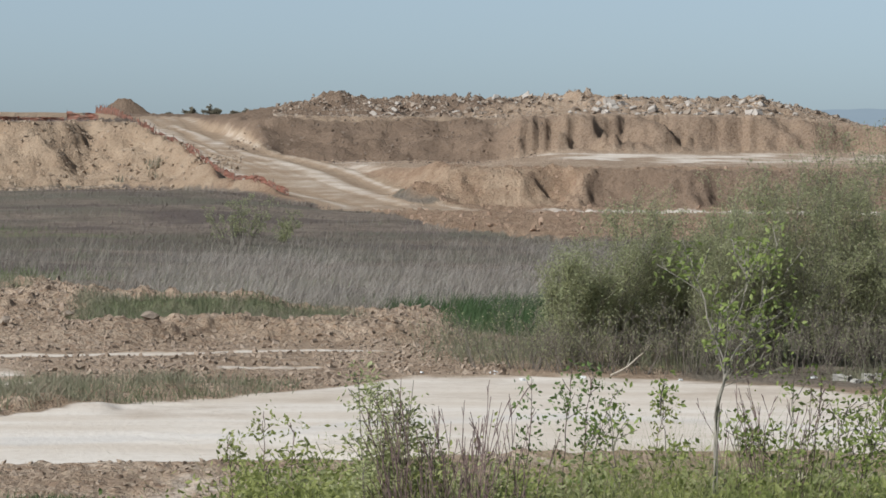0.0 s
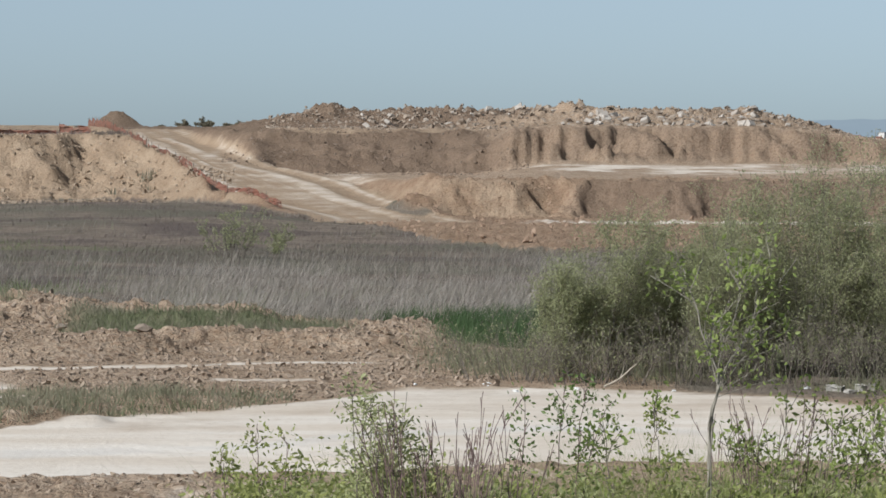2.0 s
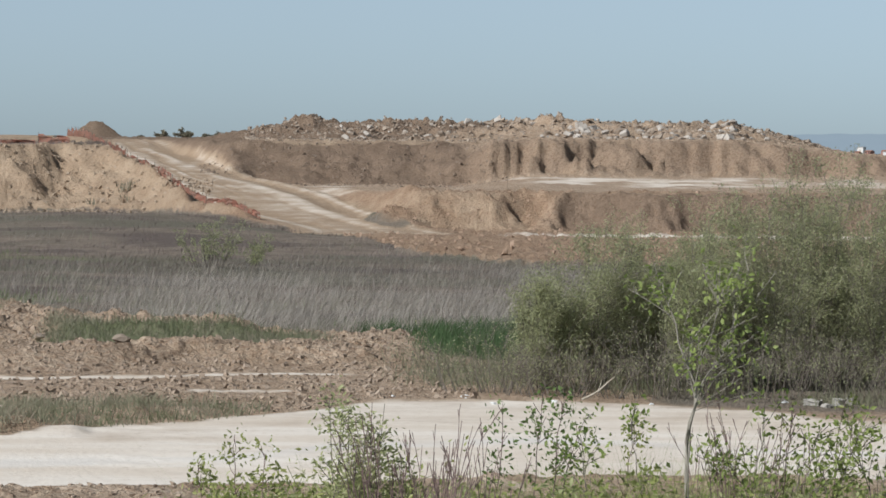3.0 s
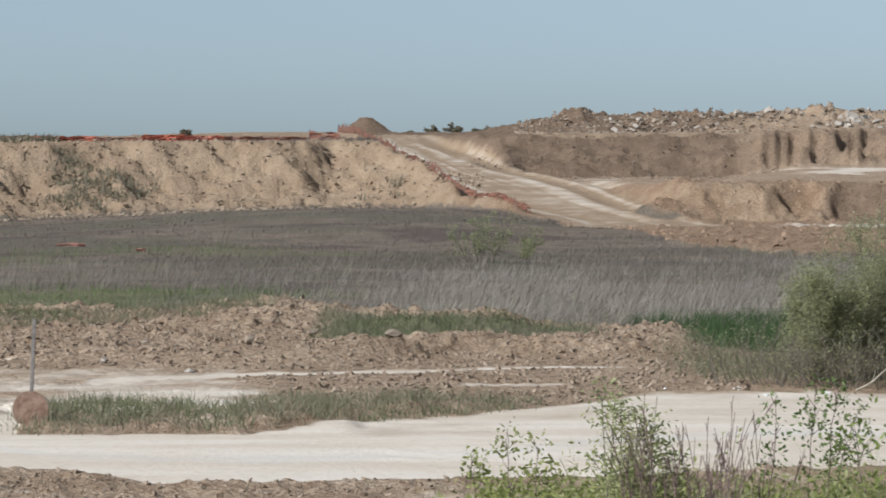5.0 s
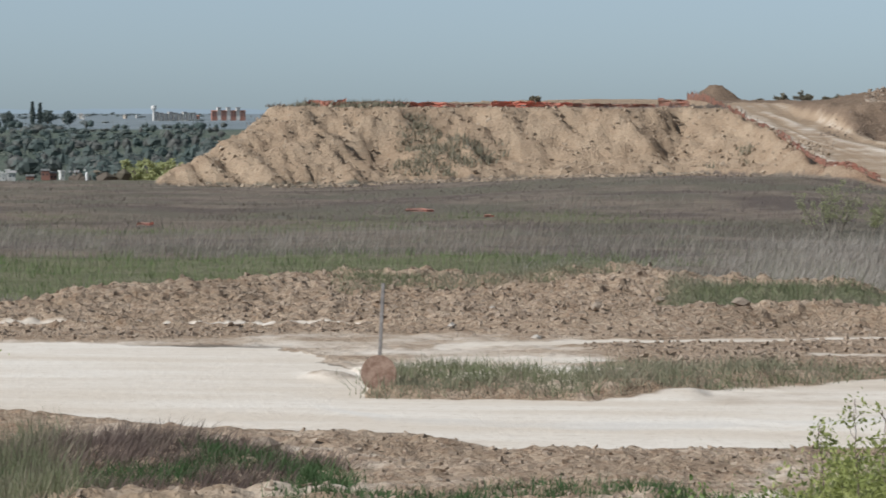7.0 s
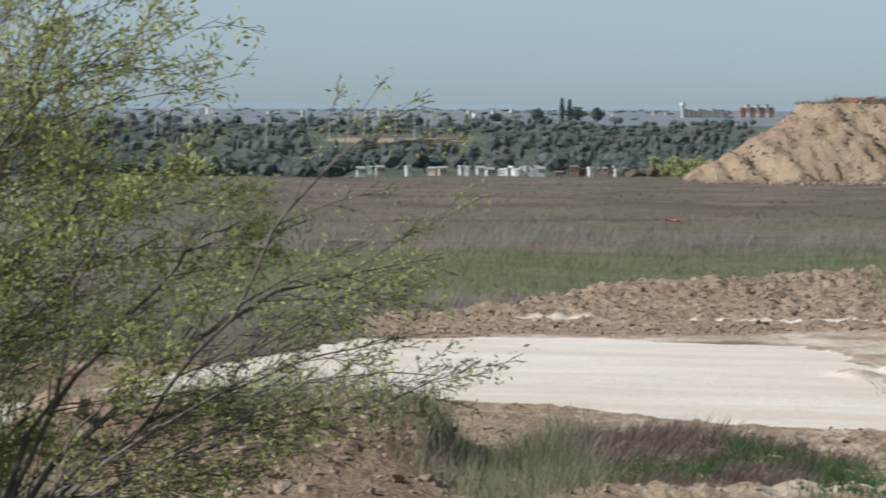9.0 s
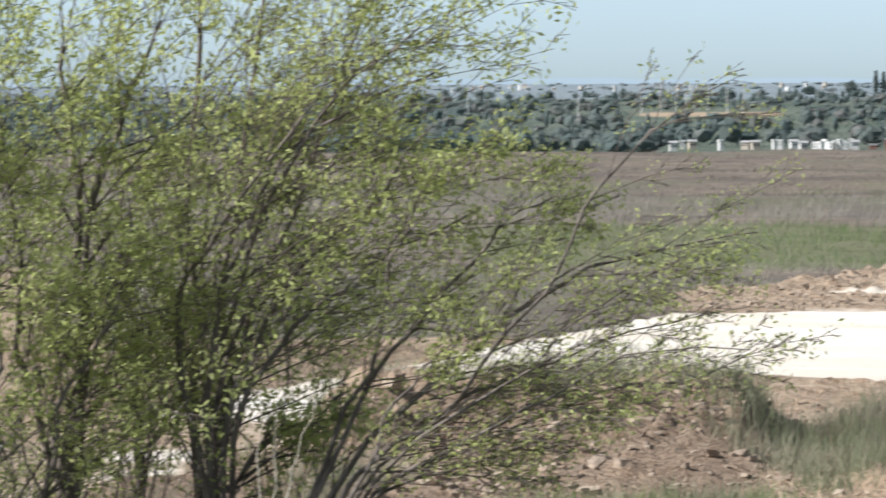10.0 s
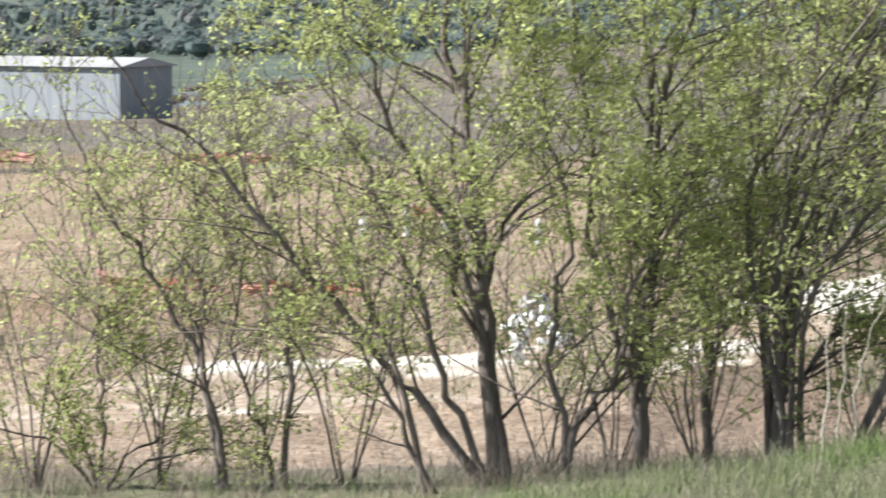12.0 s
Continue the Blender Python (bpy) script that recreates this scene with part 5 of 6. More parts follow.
def near_plants():
    # the leafy mass at the foot of the view
    g = random.Random(300)
    label = "leafy yellow-green weed growing on the bank"
    for k in range(150):
        az = g.uniform(-8.4, 3.4)
        r = g.uniform(20.2, 23.5)
        h = g.uniform(0.88, 1.15) * (0.88 if -1.2 < az < 0.35 else 1.0) * (1.0 if az < 3.0 else 0.85)
        w, foot = Wood(310 + k), place(az, r, -0.03)
        for j in range(g.randint(5, 8)):
            a = g.uniform(0, 6.28)
            w.grow(foot + Vector((math.cos(a), math.sin(a), 0)) * 0.1, Vector((math.cos(a) * 0.35 + 0.08, math.sin(a) * 0.35, 1)), h * g.uniform(0.7, 1.05), 0.0045, 0, (9,), 1.3, 0.0, 0.05, 0.15, 0.2)
        plant("weed", foot, label, "weed", w, M_STEM_WEED, M_LEAF_WEED if k % 3 else M_LEAF_PALE, 0.05, 0.22, "weeds on the bank", stem="branchwork", crown="foliage", tuft=2)
    for k in range(22):
        az, r = g.uniform(3.5, 9.5), g.uniform(23.5, 27)
        w, foot = Wood(400 + k), place(az, r, -0.03)
        for j in range(6):
            a = g.uniform(0, 6.28)
            w.grow(foot, Vector((math.cos(a) * 0.6, math.sin(a) * 0.6, 1)), line(az, [(3.5, 1.1), (5, 0.95), (7, 0.72), (9.5, 0.5)]) * g.uniform(0.7, 1.0), 0.006, 0, (9,), 1.3, 0.0, 0.05, 0.2, 0.3)
        plant("weed", foot, "low dark green weed growing on the bank", "weed", w, M_BARK_GREY, M_LEAF_DARK, 0.05, 0.3, "dark weeds on the bank", stem="branchwork", crown="foliage", tuft=2)
    # a pale feathery bush
    w, foot = Wood(440), place(0.8, 20.0, -0.03)
    for j in range(13):
        a = g.uniform(0, 6.28)
        w.grow(foot + Vector((math.cos(a), math.sin(a), 0)) * 0.08, Vector((math.cos(a) * 0.09 + 0.03, math.sin(a) * 0.12, 1)), g.uniform(1.0, 1.62), 0.007, 0, (18,), 1.5, 0.02, 0.02, 0.05, 0.1)
    plant("pale_shrub", foot, "pale green feathery shrub in fresh leaf", "shrub", w, M_BARK_GREY, M_LEAF_PALE, 0.036, 0.2, stem="branchwork", crown="foliage", tuft=3)
    # purple bare twigs
    for az, r, h, n in ((0.0, 19.6, 1.5, 40), (-0.7, 19.7, 1.38, 16), (-5.0, 21.0, 1.5, 16), (-5.7, 21.2, 1.55, 16)):
        w, foot = Wood(int(450 - az * 10)), place(az, r, -0.03)
        w.splay = 0.35
        for j in range(n):
            a = g.uniform(0, 6.28)
            w.grow(foot + Vector((math.cos(a), math.sin(a), 0)) * 0.08, Vector((math.cos(a) * 0.2, math.sin(a) * 0.2, 1)), h * g.uniform(0.65, 1.0), 0.0045, 0, (5, 2), 0.04, 0.03, 0.0, 0.07, 0.3)
        plant("twiggy_shrub", foot, "leafless purple-brown shrub with upright twigs", "shrub", w, M_TWIG_RED, M_LEAF_WEED, 0.03, 0.25, "leafless shrubs", stem="branchwork", crown="foliage")
    # rods with a few leaves
    rods = ((-1.45, 21.0, -3.95, -1.5), (-2.0, 21.2, -3.9, -2.15), (-2.3, 21.0, -3.85, -2.45), (-2.15, 21.3, -4.3, -2.75), (2.55, 21.0, -4.55, 2.75), (2.2, 21.2, -4.8, 2.25), (-3.4, 21.2, -4.3, -3.6), (-5.9, 21.0, -3.9, -6.1), (-6.7, 21.0, -3.8, -6.9), (3.1, 21.2, -5.0, 3.3))
    for k, (az, r, el, tip) in enumerate(rods):
        stemmed("leafy_rod", az, r, [(0.006, ((az + tip) / 2 + 0.05, r, (el - 7) / 2), (tip, r, el))], "upright shoot with small dark green leaves", (12,), 2.2, 0.09, M_LEAF_DARK if k < 4 else M_LEAF_WEED, 0.036, 0.26, 470 + k, M_TWIG_RED, 0.35, "upright shoots", 0.1, 0.0, "shoot")
    # the tall sapling and leafy branches beside it
    stemmed("sapling", -4.42, 20.6, [(0.010, (-4.43, 20.6, -5.09), (-4.48, 20.6, -4.19), (-4.55, 20.6, -3.66), (-4.29, 20.6, -2.95), (-4.14, 20.6, -2.41), (-4.28, 20.6, -1.87)),
            (0.006, (-4.43, 20.6, -5.09), (-4.48, 20.6, -4.19), (-4.68, 20.6, -3.57), (-5.03, 20.7, -3.03), (-5.18, 20.7, -2.40), (-5.42, 20.7, -1.68)),
            (0.006, (-4.43, 20.6, -5.09), (-4.50, 20.6, -4.11), (-4.56, 20.6, -3.48), (-4.81, 20.5, -2.76), (-4.94, 20.5, -2.13))],
            "slender young tree in fresh leaf on the bank", (12, 3), 0.9, 0.19, M_LEAF_SAPLING, 0.042, 0.26, 490, M_BARK_SAPLING, 0.35)
    for k, (az, el, tip) in enumerate(((-3.0, -4.35, -2.7), (-3.9, -4.3, -3.5), (-5.2, -4.2, -5.7), (-5.8, -4.4, -6.5), (-6.4, -4.0, -7.3), (-7.2, -3.9, -7.9), (-4.9, -4.7, -4.7), (-6.9, -4.6, -6.4), (-7.6, -4.3, -7.0), (-5.5, -4.8, -5.1), (-6.1, -4.9, -6.8), (-7.9, -4.6, -8.2))):
        stemmed("leafy_branch", az, 20.8, [(0.006, (az * 0.6 + tip * 0.4, 20.8, -5.6), (tip, 20.8, el))], "arching shoot with clustered mid-green leaves", (12, 2), 0.9, 0.2, M_LEAF_SAPLING, 0.042, 0.26, 500 + k, M_BARK_GREY, 0.3, "arching shoots", 0.2, 0.0, "shoot")


near_plants()


def near_grass():
    az, r, g = strew(4200, -8.6, 5.5, 19.6, 23.5, 29)
    x, y = -r * np.sin(np.radians(az)), r * np.cos(np.radians(az))
    tall = np.clip(1.12 + 0.5 * fbm(x, y, 0.9, 3, 87), 0.7, 1.5) * (1 - 0.42 * smooth((az - 1.2) / 2.5)) * (1 - 0.12 * band(az, -1.3, 0.4, 0.4))
    blades("bank_weeds", az, r, g.uniform(0.72, 1.02, len(az)) * tall, 0.006 + 0 * r, M_GRASS_BANK, "tall yellow-green grass on the bank", 6, 0.14, 0.6, 30, 0.15)


near_grass()


# ---- things on the site ----
def sign_post():
    at = place(10.36, 57.6)
    ob = base("upturned_sign", at, "upturned road sign stuck in the weeds, rusty disc at the foot", "road sign")
    rust = Nodes("rusty_disc", 0.85)
    m = rust.noise(7.0, 5, 0.65, rust.local())
    rust = rust.finish(rust.mix(rust.ramp(m, 0.35, 0.65), (0.19, 0.115, 0.085), (0.33, 0.235, 0.18)), m, 0.4, 0.01)
    steel = plain_material("galvanised_post", (0.27, 0.25, 0.235), 0.6, 0.35, 0.3, 9.0)
    bm = bmesh.new()
    lean = Matrix.Rotation(radians(2.4), 4, "Y") @ Matrix.Rotation(radians(-2), 4, "X")
    box(bm, (-0.028, -0.02, -0.25), (0.028, 0.02, 1.67), 0.006)
    bmesh.ops.transform(bm, matrix=lean, verts=bm.verts)
    part("pole", bm, steel, ob, "grey metal pole")
    bm = bmesh.new()
    bmesh.ops.create_cone(bm, cap_ends=True, segments=40, radius1=0.29, radius2=0.29, depth=0.012, matrix=Matrix.Translation((0, -0.032, 0.23)) @ Matrix.Rotation(radians(90), 4, "X"))
    for v in bm.verts:
        v.co.y += 0.03 * math.sin(v.co.x * 7) * (v.co.z - 0.23)
    bmesh.ops.transform(bm, matrix=lean, verts=bm.verts)
    disc = part("disc", bm, rust, ob, "round rust-brown plate")
    bm = bmesh.new()
    bmesh.ops.create_circle(bm, segments=40, radius=0.29, matrix=Matrix.Translation((0, -0.04, 0.23)) @ Matrix.Rotation(radians(90), 4, "X"))
    ring = bm.edges[:]
    res = bmesh.ops.extrude_edge_only(bm, edges=ring)
    bmesh.ops.scale(bm, vec=(0.93, 1, 0.93), space=Matrix.Translation((0, 0, -0.23)), verts=[v for v in res["geom"] if isinstance(v, bmesh.types.BMVert)])
    bmesh.ops.solidify(bm, geom=bm.faces[:], thickness=0.012)
    bmesh.ops.transform(bm, matrix=lean, verts=bm.verts)
    part("rim", bm, rust, disc)
    for z in (0.13, 0.38):
        bm = bmesh.new()
        box(bm, (-0.06, -0.024, z - 0.02), (0.06, 0.026, z + 0.02), 0.004)
        bmesh.ops.transform(bm, matrix=lean, verts=bm.verts)
        part("clamp", bm, steel, ob)


sign_post()


def net(name, places, height, label, seed, mat, posts=True, sag=0.25):
    """A run of plastic barrier netting through places on the ground, with rods."""
    g = random.Random(seed)
    at = places[0]
    ob = base(name, at, label, "barrier net", "orange barrier nets")
    pts = path_of(places, max(int(sum((places[i + 1] - places[i]).length for i in range(len(places) - 1)) / 0.35), 4))
    bm = bmesh.new()
    rows, prev = 5, None
    for i, p in enumerate(pts):
        top = height * (1 - sag * abs(math.sin(i * 0.21 + seed)) - g.uniform(0, 0.2))
        col = [bm.verts.new(p - at + Vector((g.uniform(-0.03, 0.03), g.uniform(-0.12, 0.12), 0.02 + top * k / (rows - 1)))) for k in range(rows)]
        if prev:
            for k in range(rows - 1):
                if g.random() > 0.04:
                    bm.faces.new((prev[k], col[k], col[k + 1], prev[k + 1]))
        prev = col
    bmesh.ops.solidify(bm, geom=bm.faces[:], thickness=0.012)
    part("netting", bm, mat, ob)
    if posts:
        rod = M_BARK_GREY
        for i in range(0, len(pts), 9):
            bm = bmesh.new()
            bmesh.ops.create_cone(bm, cap_ends=True, segments=6, radius1=0.022, radius2=0.018, depth=height + 0.12, matrix=Matrix.Translation(pts[i] - at + Vector((0, 0.05, height / 2))) @ Matrix.Rotation(radians(g.uniform(-6, 6)), 4, "Y"))
            part("rod", bm, rod, ob)
    return ob


def nets():
    n = Nodes("orange_net", 0.6)
    p = n.noise(1.2, 4)
    orange = lit_through(n, n.mix(n.ramp(p, 0.4, 0.65), (0.68, 0.27, 0.19), (0.54, 0.29, 0.22)), 0.25)
    n.finish(n.mix(n.ramp(p, 0.4, 0.65), (0.68, 0.27, 0.19), (0.54, 0.29, 0.22)))
    n = Nodes("faded_net", 0.7)
    p = n.noise(1.5, 4)
    faded = n.finish(n.mix(n.ramp(p, 0.4, 0.65), (0.39, 0.19, 0.135), (0.33, 0.21, 0.16)))
    n = Nodes("bleached_net", 0.8)
    p = n.noise(1.5, 4)
    scrap = n.finish(n.mix(n.ramp(p, 0.4, 0.65), (0.66, 0.36, 0.29), (0.52, 0.34, 0.28)))
    runs = ((11.55, 10.9, 238, 0.6, orange), (10.9, 10.3, 238.4, 0.45, faded), (10.3, 9.3, 238.2, 0.42, orange), (9.3, 8.6, 238.5, 0.32, faded), (8.6, 7.9, 238, 0.48, orange), (7.9, 7.3, 238.2, 0.4, orange), (7.3, 6.7, 238.4, 0.36, faded), (6.7, 6.0, 238.5, 0.3, faded))
    for k, (a, b, r, h, mat) in enumerate(runs):
        net("barrier_net", [place(a + (b - a) * i / 4, r + 0.4 * math.sin(i * 2.1 + k)) for i in range(5)], h, "orange plastic barrier net sagging along the tip's rim" if mat == orange else "faded red barrier net slumped along the tip's rim", 601 + k, mat, mat == orange, 0.12)
    # the same net runs down beside the ramp
    for k, (r0, r1, off, h, mat) in enumerate(((300, 262, 0.1, 0.75, faded), (262, 240, 0.1, 0.7, faded), (240, 222, 0.08, 0.65, faded), (222, 204, 0.06, 0.5, faded))):
        la = lambda q: float(np.interp(q, [180, 200, 215, 234, 262, 300, 340], [1.9, 2.0, 3.45, 4.34, 5.0, 5.4, 5.6]))
        net("barrier_net", [place(la(r0 + (r1 - r0) * i / 4) + off, r0 + (r1 - r0) * i / 4) for i in range(5)], h, "faded red barrier net along the ramp's edge", 611 + k, mat)
    net("barrier_net", [place(5.95 - 0.1 * i, 240 - i * 0.3) for i in range(6)], 0.7, "faded red barrier net at the ramp's corner", 619, faded)
    for k, (a, b, el) in enumerate(((32.3, 31.2, 3.86), (37.2, 35.3, 5.0), (34.9, 33.0, 5.1), (40.0, 38.2, 2.65), (36.0, 34.2, 2.7))):
        net("barrier_net", [place(a + (b - a) * i / 4, float(down(el)) + 0.4 * math.sin(i * 2.0 + k)) for i in range(5)], 0.26 if el > 3 else 0.4, "orange plastic barrier net slumped on waste ground", 640 + k, scrap)
    for k, (a, b, el) in enumerate(((9.95, 9.5, 1.58), (8.7, 8.55, 1.68), (14.2, 13.95, 1.75))):
        net("fallen_net", [place(a + (b - a) * i / 3, float(down(el)) + 0.5 * math.sin(i * 3.0)) for i in range(4)], 0.17, "scrap of orange netting caught in dead weeds", 625 + k, scrap, False)


nets()


def litter():
    white = plain_material("white_scrap", (0.74, 0.74, 0.72), 0.6, 0.1)
    pale = plain_material("concrete_scrap", (0.38, 0.36, 0.32), 0.9, 0.2)
    g = random.Random(640)
    # crumpled sheets and bags
    for az, r, s in ((-2.25, 65.2, 0.16), (-1.3, 64.5, 0.12), (-5.9, 65.5, 0.14), (-0.85, 66.0, 0.2), (2.15, 54.5, 0.06), (0.3, 66.2, 0.1), (-3.8, 64.8, 0.1), (18.9, 46, 0.16), (5.2, 62.5, 0.12), (6.8, 60.0, 0.09), (9.9, 61, 0.1)):
        bm = stone(int(az * 100) + 9000, 0.7, 0.45, 2)
        ob = new("plastic_bag", bpy.data.meshes.new("plastic_bag"))
        bm.to_mesh(ob.data)
        bm.free()
        ob.data.materials.append(white)
        ob.matrix_world = Matrix.Translation(place(az, r, s * 0.15)) @ pose(0, 0, 0, 0, 0, g.uniform(0, 360)) @ Matrix.Diagonal((s * 0.95, s * 0.7, s * 0.7, 1))
        tagged(ob, "crumpled white plastic scrap on the ground", "litter", "scraps of white plastic")
    # broken blocks by the willows
    for az, r, sx, sz in ((-6.35, 65.2, 0.26, 0.1), (-6.75, 65.0, 0.12, 0.13), (-6.95, 65.3, 0.12, 0.13), (-6.6, 64.6, 0.16, 0.06)):
        ob = new("concrete_lump", bpy.data.meshes.new("concrete_lump"))
        bm = box(bmesh.new(), (-sx / 2, -0.12, -0.05), (sx / 2, 0.12, sz), 0.02)
        bmesh.ops.subdivide_edges(bm, edges=bm.edges[:], cuts=1)
        for v in bm.verts:
            v.co += Vector((g.uniform(-0.03, 0.03), g.uniform(-0.03, 0.03), g.uniform(-0.03, 0.02)))
        bm.to_mesh(ob.data)
        bm.free()
        ob.data.materials.append(pale)
        ob.matrix_world = Matrix.Translation(place(az, r)) @ pose(0, 0, 0, 0, 4, g.uniform(-40, 40))
        tagged(ob, "broken lump of grey concrete at the roadside", "rubble", "concrete lumps")
    # a fallen branch
    w, foot = Wood(660), place(-2.7, 65.3, 0.05)
    w.grow(foot, Vector((0.9, 0.1, 0.32)), 0.95, 0.03, 0, (3,), 0.0, 0.05, 0, 0.15, 0.3)
    plant("fallen_branch", foot, "bleached dead branch lying by the road", "branch", w, M_BARK_PALE, M_LEAF_SCRUB, 0.03, 0.2, stem="limb")
    # white tipped rubble behind the trees
    for k in range(30):
        az, r = g.gauss(30.2, 0.28), g.gauss(44, 1.3)
        s = g.uniform(0.1, 0.26)
        ob = new("plaster_lump", None)
        me = bpy.data.meshes.new("plaster_lump")
        bm = stone(700 + k, 0.4, 0.8)
        bm.to_mesh(me)
        bm.free()
        me.materials.append(white if k % 3 else pale)
        bpy.data.objects.remove(ob)
        ob = new("plaster_lump", me)
        ob.matrix_world = Matrix.Translation(place(az, r, s * 0.2 + max(0, 0.55 - abs(az - 30.2) * 1.4) * g.random())) @ pose(0, 0, 0, g.uniform(0, 90), g.uniform(0, 90), g.uniform(0, 360)) @ Matrix.Diagonal((s * 1.3, s, s, 1))
        tagged(ob, "white lump of tipped plaster rubble", "rubble", "tipped white rubble")
    # short white marker posts
    for az, r, h in ((15.0, 247, 0.7), (32.3, 62, 0.35), (31.7, 62, 0.35), (30.2, 60, 0.3), (27.9, 60, 0.35), (33.0, 61, 0.3)):
        at = place(az, r)
        ob = base("marker_post", at, "short white marker post standing in weeds", "post", "white marker posts")
        bm = bmesh.new()
        bmesh.ops.create_cone(bm, cap_ends=True, segments=10, radius1=0.05 + r * 0.0002, radius2=0.045 + r * 0.0002, depth=h + 0.2, matrix=Matrix.Translation((0, 0, h / 2)))
        part("shaft", bm, white, ob)
        bm = bmesh.new()
        bmesh.ops.create_cone(bm, cap_ends=True, segments=10, radius1=0.05 + r * 0.0002, radius2=0.01, depth=0.06, matrix=Matrix.Translation((0, 0, h + 0.13)))
        part("cap", bm, white, ob)


litter()


# ---- the far country ----
def crowns(name, az, r, wide, high, mat, label, seed, clumps=75):
    """Far trees: every crown is many leaf clumps round a hidden core."""
    g = np.random.default_rng(seed)
    z, _ = land(az, r)
    n = len(az)
    c = np.stack([-r * np.sin(np.radians(az)), r * np.cos(np.radians(az)), z + high * 0.5], -1)
    m = n * clumps
    d = g.normal(0, 1, (m, 3))
    d /= np.linalg.norm(d, axis=1)[:, None]
    s = np.stack([np.repeat(wide, clumps) / 2, np.repeat(wide, clumps) / 2, np.repeat(high, clumps) / 2], -1)
    q = np.repeat(c, clumps, 0) + d * s * g.uniform(0.3, 1.0, m)[:, None] ** 0.6 * (1 + 0.3 * np.sin(d[:, :1] * 5 + np.repeat(g.uniform(0, 6, n), clumps)[:, None]))
    size = np.repeat(wide, clumps) * g.uniform(0.05, 0.11, m)
    tri = g.normal(0, 1, (m, 3, 3))
    tri -= tri.mean(1, keepdims=True)
    tri -= (tri * d[:, None]).sum(-1, keepdims=True) * d[:, None] * 0.85
    v = (q[:, None] + tri * size[:, None, None]).reshape(-1, 3)
    f = np.arange(m * 3).reshape(-1, 3)
    bm = bmesh.new()
    bmesh.ops.create_icosphere(bm, subdivisions=1, radius=1)
    iv, jf = np.array([w.co[:] for w in bm.verts]), np.array([[w.index for w in t.verts] for t in bm.faces])
    bm.free()
    core = c[:, None] + iv[None] * np.stack([wide, wide, high], -1)[:, None] * 0.33 * g.uniform(0.7, 1.2, (n, len(iv), 1))
    cf = jf[None] + (np.arange(n) * len(iv))[:, None, None] + len(v)
    return tagged(new(name, raw_mesh(name, np.concatenate([v, core.reshape(-1, 3)]), np.concatenate([f, cf.reshape(-1, 3)]), mat)), label, "trees", kind="stuff")


def woods_material(name, a, b, c):
    n = Nodes(name, 0.95)
    p = n.noise(0.012, 4)
    col = n.mix(n.ramp(p, 0.42, 0.58), a, b)
    col = n.mix(n.ramp(n.noise(0.03, 4), 0.5, 0.62), col, c)
    col = n.mix(n.island(), col, n.mix(0.15, col, (0.02, 0.03, 0.02)))
    n.finish(col)
    return lit_through(n, col, 0.4)


